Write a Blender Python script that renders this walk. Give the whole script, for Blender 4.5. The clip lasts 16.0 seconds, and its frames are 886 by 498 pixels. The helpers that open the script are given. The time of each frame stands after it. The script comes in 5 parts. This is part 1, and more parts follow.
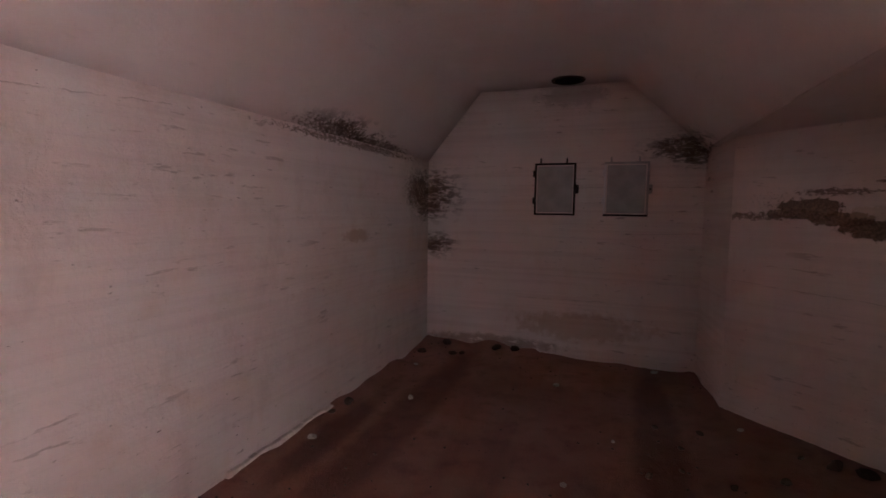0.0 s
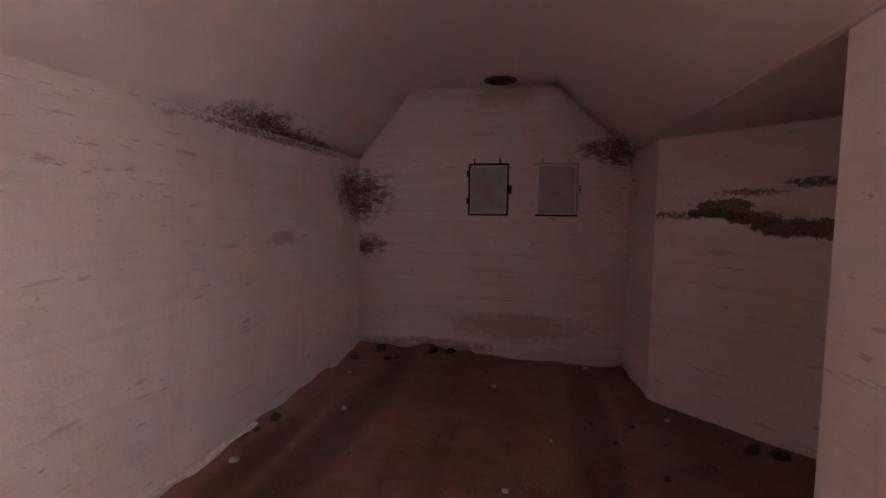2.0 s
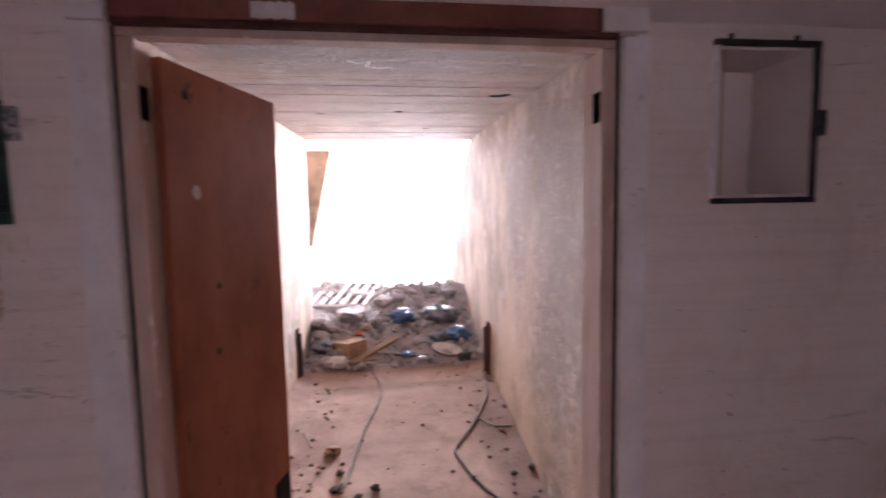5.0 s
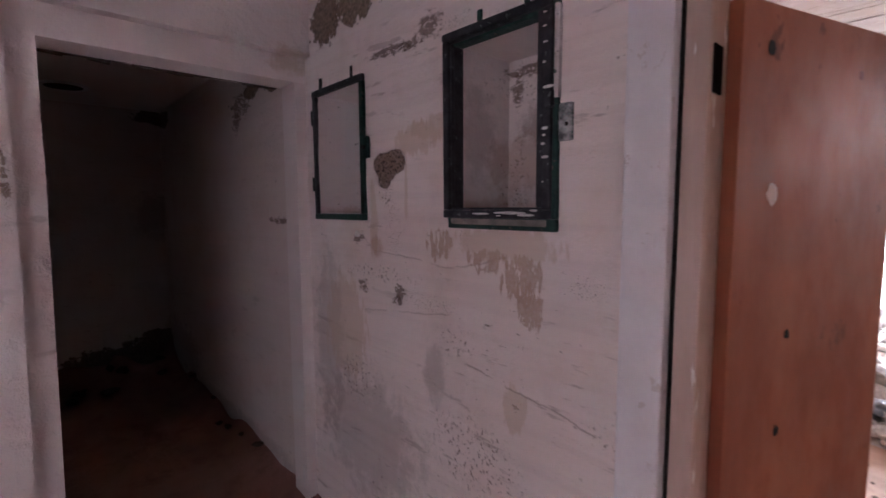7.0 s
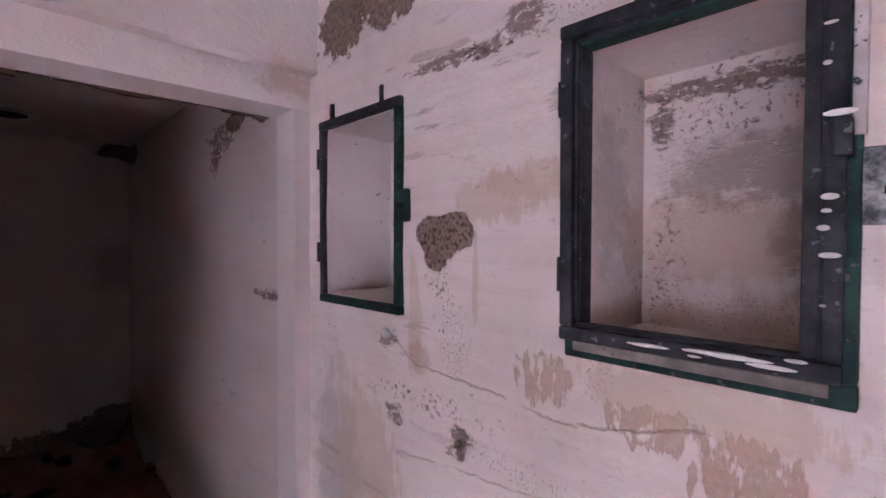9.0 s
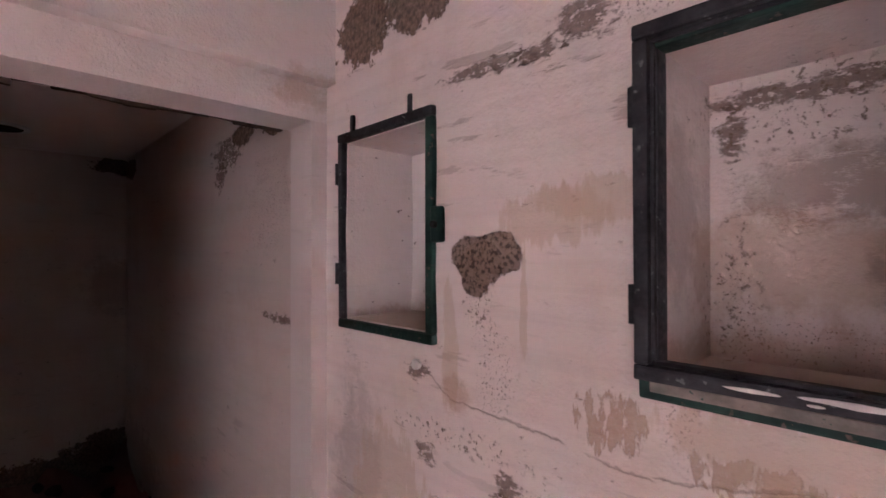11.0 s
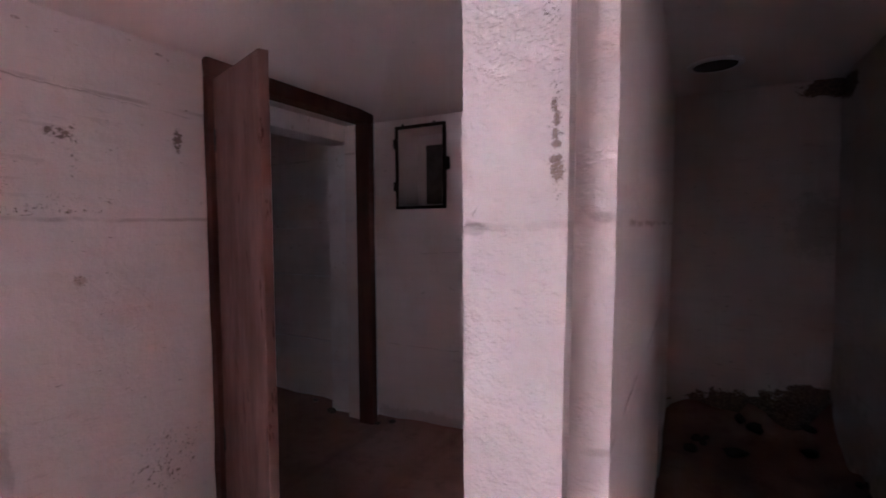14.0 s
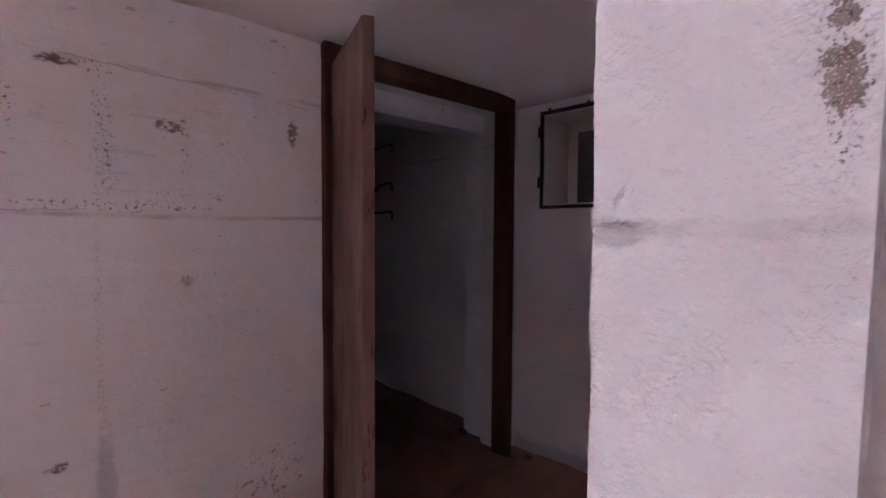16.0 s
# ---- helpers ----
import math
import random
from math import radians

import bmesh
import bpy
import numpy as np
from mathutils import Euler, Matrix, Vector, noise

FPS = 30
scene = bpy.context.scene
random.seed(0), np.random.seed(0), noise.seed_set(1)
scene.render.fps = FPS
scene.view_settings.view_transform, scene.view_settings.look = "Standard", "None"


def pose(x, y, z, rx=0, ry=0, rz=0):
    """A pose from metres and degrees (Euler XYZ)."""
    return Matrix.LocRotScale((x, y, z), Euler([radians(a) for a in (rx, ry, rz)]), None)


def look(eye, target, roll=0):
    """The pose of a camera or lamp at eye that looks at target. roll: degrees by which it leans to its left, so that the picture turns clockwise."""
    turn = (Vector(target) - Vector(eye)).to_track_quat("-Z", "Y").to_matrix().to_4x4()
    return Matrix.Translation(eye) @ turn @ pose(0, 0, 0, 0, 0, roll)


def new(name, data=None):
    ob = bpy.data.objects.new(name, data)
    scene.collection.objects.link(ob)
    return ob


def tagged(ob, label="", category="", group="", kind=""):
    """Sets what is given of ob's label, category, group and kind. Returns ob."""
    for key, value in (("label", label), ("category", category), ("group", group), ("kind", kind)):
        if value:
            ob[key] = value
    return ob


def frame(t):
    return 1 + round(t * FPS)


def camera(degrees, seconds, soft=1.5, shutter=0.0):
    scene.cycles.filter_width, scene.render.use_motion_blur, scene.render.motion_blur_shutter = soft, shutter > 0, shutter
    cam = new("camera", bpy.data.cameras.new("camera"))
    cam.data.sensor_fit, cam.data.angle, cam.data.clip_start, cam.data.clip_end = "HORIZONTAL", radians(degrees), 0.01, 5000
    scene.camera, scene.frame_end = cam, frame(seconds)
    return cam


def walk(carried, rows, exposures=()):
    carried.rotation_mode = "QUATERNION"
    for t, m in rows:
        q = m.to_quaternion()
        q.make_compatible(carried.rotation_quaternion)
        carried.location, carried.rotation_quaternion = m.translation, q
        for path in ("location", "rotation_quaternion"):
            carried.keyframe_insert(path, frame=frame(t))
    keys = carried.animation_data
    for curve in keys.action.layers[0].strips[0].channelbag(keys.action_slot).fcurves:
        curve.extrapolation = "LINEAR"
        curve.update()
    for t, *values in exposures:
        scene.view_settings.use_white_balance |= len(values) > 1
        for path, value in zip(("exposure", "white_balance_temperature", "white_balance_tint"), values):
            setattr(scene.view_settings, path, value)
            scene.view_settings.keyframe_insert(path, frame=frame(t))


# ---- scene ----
cam = camera(86.6, 16.0, soft=1.6, shutter=0.3)
PATH = [
    (0, (0.014, -0.023, 1.542), (-0.67, 1.849, 1.377), 0.8),
    (0.5, (-0.008, 0.016, 1.521), (-0.581, 1.926, 1.366), 0.9),
    (1, (-0.02, 0.049, 1.537), (-0.515, 1.981, 1.39), 0.8),
    (1.5, (-0.024, 0.084, 1.542), (-0.457, 2.031, 1.394), 0.8),
    (2, (-0.051, 0.095, 1.529), (-0.455, 2.048, 1.375), 0.7),
    (2.5, (-0.063, 0.105, 1.543), (-0.512, 2.047, 1.374), 0.8),
    (3, (-0.099, 0.079, 1.514), (-0.725, 1.971, 1.341), 0.8),
    (3.5, (-0.152, 0.011, 1.505), (-1.093, 1.766, 1.323), 0.6),
    (4, (-0.275, -0.119, 1.495), (-1.672, 1.3, 1.311), 0.1),
    (4.5, (-0.464, -0.335, 1.479), (-2.217, 0.615, 1.319), -0.5),
    (4.8, (-0.486, -0.501, 1.483), (-2.406, 0.032, 1.319), -0.8),
    (5, (-0.495, -0.575, 1.485), (-2.473, -0.331, 1.319), -1.0),
    (5.2, (-0.51, -0.63, 1.485), (-2.503, -0.623, 1.314), -0.6),
    (7.3, (-1.011, -1.006, 1.541), (-2.266, -2.556, 1.387), -0.1),
    (7.5, (-1.058, -1.086, 1.544), (-2.294, -2.654, 1.414), -0.0),
    (8, (-1.108, -1.344, 1.603), (-2.379, -2.885, 1.506), 0.2),
    (8.5, (-1.174, -1.476, 1.655), (-2.512, -2.961, 1.587), 0.4),
    (8.7, (-1.205, -1.522, 1.671), (-2.575, -2.978, 1.615), 0.2),
    (11, (-1.211, -1.725, 1.705), (-2.605, -3.159, 1.718), -0.1),
    (11.5, (-1.225, -1.811, 1.656), (-2.345, -3.468, 1.663), 0.1),
    (12, (-1.204, -1.849, 1.611), (-1.958, -3.699, 1.528), -0.7),
    (12.5, (-1.227, -1.83, 1.501), (-1.449, -3.816, 1.42), -1.0),
    (13, (-1.223, -1.867, 1.476), (-0.992, -3.852, 1.376), -0.8),
    (13.5, (-1.195, -1.975, 1.469), (-0.575, -3.874, 1.366), -0.7),
    (14, (-1.146, -2.103, 1.485), (-0.211, -3.868, 1.381), -0.4),
    (14.5, (-1.076, -2.199, 1.485), (0.105, -3.81, 1.382), -0.3),
    (15, (-1.036, -2.358, 1.496), (0.338, -3.809, 1.397), -0.1),
    (15.5, (-1.02, -2.49, 1.499), (0.43, -3.863, 1.404), 0.1),
    (16, (-0.969, -2.56, 1.481), (0.494, -3.92, 1.389), 0.3),
]
EXPOSURES = [(0, 1.2, 6300, 16), (1.5, 1.37, 6250, 17), (3.0, 1.57, 6250, 20), (3.6, 1.68, 6200, 19), (4.2, 1.05, 6200, 18), (4.6, 0.35, 6000, 19), (5.0, -0.1, 5900, 23),
             (7.3, 1.0, 5450, 12), (7.6, 1.35, 5350, 14), (8.0, 1.7, 5250, 13), (8.7, 1.95, 5250, 13), (10.8, 1.65, 5900, 14), (11.5, 1.8, 6550, 14), (12.0, 1.7, 6850, 15),
             (12.5, 1.8, 6900, 16), (13.0, 2.0, 6300, 15), (13.5, 2.05, 5650, 13), (14.5, 2.15, 5100, 11), (15.2, 2.2, 5000, 8), (16, 2.15, 5000, 5)]
walk(cam, [(t, look(eye, target, roll)) for t, eye, target, roll in PATH], EXPOSURES)
# ---- world, sun, large lights ----
world = bpy.data.worlds.new("world")
scene.world = world
world.use_nodes = True
wnt = world.node_tree
sky = wnt.nodes.new("ShaderNodeTexSky")
sky.sky_type = "NISHITA"
sky.sun_disc = False
sky.sun_elevation = radians(59)
sky.sun_rotation = radians(-5)
wnt.links.new(sky.outputs["Color"], wnt.nodes["Background"].inputs["Color"])
wnt.nodes["Background"].inputs["Strength"].default_value = 0.15

sun_data = bpy.data.lights.new("sun", "SUN")
sun_data.energy, sun_data.angle, sun_data.color = 4.0, radians(0.5), (1.0, 0.95, 0.88)
sun = new("sun", sun_data)
sun.matrix_world = look((-7.4, 4.2, 8.6), (-7, -0.8, 0))

# the open daylight that falls into the tunnel's mouth
day_data = bpy.data.lights.new("daylight", "AREA")
day_data.shape, day_data.size, day_data.size_y = "RECTANGLE", 17.0, 7.0
day_data.energy, day_data.color = 45000.0, (1.0, 0.97, 0.95)
daylight = new("daylight", day_data)
daylight.matrix_world = look((-20, 4.0, 3.0), (-5.7, -0.5, 1.2))


# ---- materials ----
class Nodes:
    """Short forms for building a node material."""

    def __init__(self, name, rough=0.85, metal=0.0):
        self.mat = bpy.data.materials.new(name)
        self.mat.use_nodes = True
        self.nt = self.mat.node_tree
        self.bsdf = self.nt.nodes["Principled BSDF"]
        self.bsdf.inputs["Roughness"].default_value = rough
        self.bsdf.inputs["Metallic"].default_value = metal
        self.bsdf.inputs["Specular IOR Level"].default_value = 0.25
        self.co = self.nt.nodes.new("ShaderNodeTexCoord").outputs["Object"]

    def link(self, a, b):
        self.nt.links.new(a, b)

    def value(self, sock, v):
        if hasattr(v, "is_output"):
            self.link(v, sock)
        else:
            sock.default_value = v

    def math(self, op, a, b=0.0, clamp=False):
        n = self.nt.nodes.new("ShaderNodeMath")
        n.operation, n.use_clamp = op, clamp
        self.value(n.inputs[0], a)
        self.value(n.inputs[1], b)
        return n.outputs[0]

    def vec(self, op, a, b):
        n = self.nt.nodes.new("ShaderNodeVectorMath")
        n.operation = op
        self.value(n.inputs[0], a)
        self.value(n.inputs[1], b)
        return n.outputs["Value"] if op in ("LENGTH", "DOT_PRODUCT") else n.outputs["Vector"]

    def noise(self, scale, stretch=(1, 1, 1), detail=4.0, rough=0.55, shift=(0, 0, 0)):
        n = self.nt.nodes.new("ShaderNodeTexNoise")
        n.inputs["Scale"].default_value = scale
        n.inputs["Detail"].default_value = detail
        n.inputs["Roughness"].default_value = rough
        m = self.nt.nodes.new("ShaderNodeMapping")
        m.inputs["Scale"].default_value = stretch
        m.inputs["Location"].default_value = shift
        self.link(self.co, m.inputs["Vector"])
        self.link(m.outputs["Vector"], n.inputs["Vector"])
        return n.outputs["Fac"]

    def ramp(self, f, lo, hi, a=0.0, b=1.0):
        n = self.nt.nodes.new("ShaderNodeMapRange")
        n.interpolation_type = "SMOOTHSTEP"
        for i, v in enumerate((f, lo, hi, a, b)):
            self.value(n.inputs[i], v)
        return n.outputs["Result"]

    def mix(self, f, a, b, blend="MIX"):
        n = self.nt.nodes.new("ShaderNodeMix")
        n.data_type, n.blend_type = "RGBA", blend
        self.value(n.inputs[0], f)
        self.value(n.inputs[6], (*a, 1) if isinstance(a, tuple) else a)
        self.value(n.inputs[7], (*b, 1) if isinstance(b, tuple) else b)
        return n.outputs[2]

    def patch(self, centre, size, ragged, soft=0.12, wobble=0.9):
        """How much a point lies in a ragged blot round a centre."""
        d = self.vec("SUBTRACT", self.co, centre)
        d = self.vec("DIVIDE", d, size)
        r = self.vec("LENGTH", d, (0, 0, 0))
        r = self.math("ADD", r, self.math("MULTIPLY", self.math("SUBTRACT", ragged, 0.5), wobble * 2))
        return self.ramp(r, 1.0 - soft, 1.0 + soft, 1.0, 0.0)

    def done(self, colour, height=None, depth=0.01, strength=0.6, rough=None):
        self.value(self.bsdf.inputs["Base Color"], (*colour, 1) if isinstance(colour, tuple) else colour)
        if height is not None:
            b = self.nt.nodes.new("ShaderNodeBump")
            b.inputs["Distance"].default_value = depth
            b.inputs["Strength"].default_value = strength
            self.value(b.inputs["Height"], height)
            self.link(b.outputs["Normal"], self.bsdf.inputs["Normal"])
        if rough is not None:
            self.value(self.bsdf.inputs["Roughness"], rough)
        return self.mat


PAINT = (0.80, 0.72, 0.70)
BARE = (0.17, 0.118, 0.09)
TAN = (0.46, 0.34, 0.24)
MOULD = (0.16, 0.112, 0.085)


def plaster(name, base=PAINT, boards=0.5, dirt=0.5, grain=0.5, relief=1.0, mottle=0.0, blots=(), joints=(), streak=(2.2, 2.2, 13), chips=0.0, cracks=(), along=1):
    """Old whitewash over board-marked concrete. blots: (centre, size, kind); joints: heights of pour lines; cracks: (u0, z0, u1, z1) on the wall, u along axis number along; chips: how many flakes are off."""
    m = Nodes(name, 0.9)
    big, mid = m.noise(0.9, detail=3), m.noise(5.0, detail=5, rough=0.6)
    fine, grit = m.noise(38.0, detail=4, rough=0.65), m.noise(150.0, detail=2)
    col = m.mix(m.ramp(big, 0.35, 0.7, 0.0, 0.55), base, tuple(c * k for c, k in zip(base, (0.90, 0.84, 0.80))))
    col = m.mix(m.ramp(mid, 0.52, 0.75, 0.0, 0.45 * dirt), col, tuple(c * k for c, k in zip(base, (0.84, 0.72, 0.60))))
    if mottle:
        col = m.mix(m.ramp(m.noise(2.2, (1, 1, 0.7), detail=7, rough=0.68, shift=(3, 9, 5)), 0.42, 0.60, 0.0, mottle), col, (0.25, 0.185, 0.135))
        col = m.mix(m.ramp(m.noise(4.5, detail=6, rough=0.7, shift=(1, 2, 5)), 0.55, 0.70, 0.0, mottle), col, (0.56, 0.50, 0.44))
    # streaks left by the form boards
    s1 = m.noise(2.1, streak, detail=5, rough=0.6)
    s2 = m.noise(1.3, detail=2, shift=(3.1, 7.7, 1.9))
    lines = m.math("MULTIPLY", m.ramp(s1, 0.61, 0.68), m.ramp(s2, 0.44, 0.56))
    faint = m.ramp(m.noise(1.1, (0.45, 0.45, 22), detail=5, rough=0.6, shift=(9, 2, 4)), 0.44, 0.64)
    col = m.mix(m.math("MULTIPLY", faint, 0.20 * boards), col, (0.42, 0.34, 0.32))
    col = m.mix(m.math("MULTIPLY", lines, 0.60 * boards), col, (0.20, 0.145, 0.125))
    specks = m.math("MULTIPLY", m.ramp(m.noise(26.0, (1, 1, 1.6), detail=3, shift=(5, 5, 5)), 0.69, 0.73), m.ramp(s2, 0.5, 0.62))
    col = m.mix(m.math("MULTIPLY", specks, 0.9 * dirt), col, (0.14, 0.10, 0.085))
    height = m.math("ADD", m.math("MULTIPLY", fine, 0.5 * grain), m.math("MULTIPLY", mid, 0.9))
    height = m.math("ADD", height, m.math("MULTIPLY", grit, 0.16 * grain))
    height = m.math("SUBTRACT", height, m.math("MULTIPLY", lines, 0.35 * boards))
    for z in joints:
        xyz = m.nt.nodes.new("ShaderNodeSeparateXYZ")
        m.link(m.co, xyz.inputs[0])
        dz = m.math("ABSOLUTE", m.math("ADD", m.math("SUBTRACT", xyz.outputs["Z"], z), m.math("MULTIPLY", m.math("SUBTRACT", mid, 0.5), 0.035)))
        j = m.ramp(dz, 0.002, 0.012, 1.0, 0.0)
        j = m.math("MULTIPLY", j, m.ramp(m.noise(3.0, shift=(1, 8, 2)), 0.42, 0.62))
        col = m.mix(m.math("MULTIPLY", j, 0.45), col, (0.30, 0.24, 0.22))
        height = m.math("SUBTRACT", height, m.math("MULTIPLY", j, 0.4))
    if chips:
        flakes = m.math("MULTIPLY", m.ramp(m.noise(15.0, (1, 1, 2.6), detail=6, rough=0.68, shift=(11, 3, 8)), 0.645, 0.675), m.ramp(m.noise(1.6, (1, 1, 1.5), detail=3, shift=(2, 6, 1)), 0.44, 0.60))
        col = m.mix(m.math("MULTIPLY", flakes, chips), col, (0.19, 0.135, 0.11))
        height = m.math("SUBTRACT", height, m.math("MULTIPLY", flakes, 0.5))
        rubbed = m.ramp(m.noise(3.2, (1, 1, 0.6), detail=7, rough=0.7, shift=(4, 7, 2)), 0.50, 0.70)
        col = m.mix(m.math("MULTIPLY", rubbed, 0.28 * chips), col, (0.46, 0.36, 0.32))
    if cracks:
        xyz = m.nt.nodes.new("ShaderNodeSeparateXYZ")
        m.link(m.co, xyz.inputs[0])
        wander = m.math("MULTIPLY", m.math("SUBTRACT", m.noise(7.0, detail=6, rough=0.7, shift=(5, 1, 9)), 0.5), 0.05)
        gaps = m.ramp(m.noise(9.0, detail=3, shift=(1, 3, 3)), 0.36, 0.52)
        for u0, z0, u1, z1 in cracks:
            ln = math.hypot(u1 - u0, z1 - z0)
            du, dz = (u1 - u0) / ln, (z1 - z0) / ln
            pu, pz = m.math("SUBTRACT", xyz.outputs[along], u0), m.math("SUBTRACT", xyz.outputs[2], z0)
            far = m.math("ADD", m.math("MULTIPLY", pu, du), m.math("MULTIPLY", pz, dz))
            off = m.math("ABSOLUTE", m.math("ADD", m.math("SUBTRACT", m.math("MULTIPLY", pz, du), m.math("MULTIPLY", pu, dz)), wander))
            f = m.math("MULTIPLY", m.ramp(off, 0.0006, 0.0034, 1.0, 0.0), gaps)
            f = m.math("MULTIPLY", f, m.math("MULTIPLY", m.ramp(far, 0.0, 0.03), m.ramp(far, ln - 0.03, ln, 1.0, 0.0)))
            col = m.mix(m.math("MULTIPLY", f, 0.38), col, (0.24, 0.18, 0.16))
            height = m.math("SUBTRACT", height, m.math("MULTIPLY", f, 0.6))
    ragged = m.noise(13.0, detail=6, rough=0.72, shift=(2, 4, 6))
    frayed = m.noise(24.0, (1, 1, 2.0), detail=7, rough=0.72, shift=(3, 9, 7))
    runs = m.noise(20.0, (1.6, 1.6, 0.42), detail=6, rough=0.66, shift=(7, 2, 2))
    streaks = m.noise(30.0, (1.7, 1.7, 0.5), detail=5, rough=0.62, shift=(9, 4, 4))
    scraps = m.noise(34.0, (1, 1, 2.1), detail=6, rough=0.7, shift=(2, 1, 6))
    dots = m.noise(185.0, detail=4, rough=0.65, shift=(6, 6, 1))
    crumbs = m.noise(62.0, detail=4, rough=0.7, shift=(8, 1, 3))
    blotch = m.noise(6.5, (1, 1, 2.6), detail=7, rough=0.75, shift=(6, 3, 9))
    pits = m.noise(90.0, detail=2, rough=0.5, shift=(1, 6, 2))
    for centre, size, kind in blots:
        if kind == "bare":
            size = tuple(v * 0.74 for v in size)
        f = m.patch(centre, size, ragged, 0.06 if kind == "bare" else 0.35, 1.0 if kind == "bare" else 1.1)
        if kind == "bare":
            tone = m.mix(m.ramp(crumbs, 0.35, 0.7), tuple(c * 0.6 for c in BARE), tuple(c * 1.7 for c in BARE))
            col = m.mix(m.math("MULTIPLY", f, 0.95), col, tone)
            height = m.math("SUBTRACT", height, m.math("MULTIPLY", f, m.math("ADD", 0.5, m.math("MULTIPLY", crumbs, 0.8))))
        elif kind == "pitted":
            f = m.patch(centre, size, ragged, 0.05, 0.55)
            tone = m.mix(m.ramp(pits, 0.36, 0.56), (0.085, 0.055, 0.045), (0.27, 0.19, 0.155))
            col = m.mix(m.math("MULTIPLY", f, 0.95), col, tone)
            height = m.math("SUBTRACT", height, m.math("MULTIPLY", f, m.math("SUBTRACT", 1.2, pits)))
        elif kind == "scab":
            f = m.math("MULTIPLY", m.patch(centre, size, dots, 0.08, 1.5), m.ramp(m.noise(420.0, detail=2), 0.36, 0.44))
            col = m.mix(m.math("MULTIPLY", f, 0.9), col, (0.27, 0.185, 0.145))
            height = m.math("SUBTRACT", height, m.math("MULTIPLY", f, 0.8))
        elif kind == "specks":
            f = m.math("MULTIPLY", f, m.ramp(crumbs, 0.55, 0.64))
            col = m.mix(m.math("MULTIPLY", f, 0.85), col, MOULD)
            height = m.math("SUBTRACT", height, m.math("MULTIPLY", f, 0.35))
        elif kind == "flecks":
            f = m.math("MULTIPLY", m.patch(centre, size, crumbs, 0.4, 0.8), m.ramp(dots, 0.58, 0.63))
            col = m.mix(m.math("MULTIPLY", f, 0.85), col, (0.20, 0.145, 0.12))
            height = m.math("SUBTRACT", height, m.math("MULTIPLY", f, 0.4))
        elif kind == "crust":
            f = m.math("MULTIPLY", m.patch(centre, tuple(1.25 * v for v in size), frayed, 0.25, 2.0), m.ramp(scraps, 0.405, 0.47))
            tone = m.mix(m.ramp(crumbs, 0.35, 0.65), (0.10, 0.062, 0.048), (0.21, 0.14, 0.11))
            col = m.mix(m.math("MULTIPLY", f, 0.8), col, tone)
            height = m.math("SUBTRACT", height, m.math("MULTIPLY", f, m.math("ADD", 0.3, m.math("MULTIPLY", crumbs, 0.6))))
        elif kind == "peel":
            f = m.math("MULTIPLY", m.patch(centre, size, runs, 0.07, 1.5), m.ramp(streaks, 0.40, 0.47))
            col = m.mix(m.math("MULTIPLY", f, m.ramp(crumbs, 0.2, 0.7, 0.6, 0.9)), col, (0.46, 0.32, 0.245))
            height = m.math("SUBTRACT", height, m.math("MULTIPLY", f, 0.35))
        elif kind == "stain":
            f = m.patch(centre, size, runs, 0.14, 1.1)
            col = m.mix(m.math("MULTIPLY", f, 0.5), col, (0.56, 0.43, 0.33))
        elif kind == "tan":
            col = m.mix(m.math("MULTIPLY", f, 0.5), col, TAN)
        elif kind == "grime":
            col = m.mix(m.math("MULTIPLY", f, 0.35), col, (0.24, 0.20, 0.19))
        elif kind == "mould":
            f = m.patch(centre, size, ragged, 0.6, 0.5)
            f = m.math("MULTIPLY", f, m.ramp(blotch, 0.47, 0.56))
            col = m.mix(m.math("MULTIPLY", f, 0.75), col, (0.095, 0.066, 0.055))
            height = m.math("SUBTRACT", height, m.math("MULTIPLY", f, 0.4))
        elif kind == "worn":
            f = m.math("MULTIPLY", f, m.ramp(blotch, 0.36, 0.46))
            col = m.mix(m.math("MULTIPLY", f, 0.75), col, (0.33, 0.255, 0.225))
            height = m.math("SUBTRACT", height, m.math("MULTIPLY", f, 0.4))
        elif kind == "rust":
            col = m.mix(m.math("MULTIPLY", f, 0.45), col, (0.40, 0.22, 0.13))
    return m.done(col, height, 0.012 * relief, min(1.0, 0.55 * relief))


def simple(name, colour, dark, rough=0.8, metal=0.0, scale=12.0, stretch=(1, 1, 1), depth=0.004, flecks=None):
    """A worn coat of paint, wood or metal: two tones by coarse and fine noise, with flecks of what lies beneath."""
    m = Nodes(name, rough, metal)
    m.bsdf.inputs["Specular IOR Level"].default_value = 0.15
    a, b = m.noise(scale, stretch, detail=5, rough=0.6), m.noise(scale * 6, stretch, detail=3, shift=(3, 3, 3))
    col = m.mix(m.ramp(a, 0.32, 0.68), dark, colour)
    col = m.mix(m.ramp(b, 0.55, 0.8, 0.0, 0.45), col, dark)
    if flecks:
        col = m.mix(m.ramp(m.noise(scale * 3.3, stretch, detail=4, rough=0.7, shift=(7, 1, 5)), 0.63, 0.67), col, flecks)
    return m.done(col, m.math("ADD", a, m.math("MULTIPLY", b, 0.4)), depth, 0.5, m.ramp(b, 0.3, 0.7, rough - 0.1, min(1.0, rough + 0.1)))


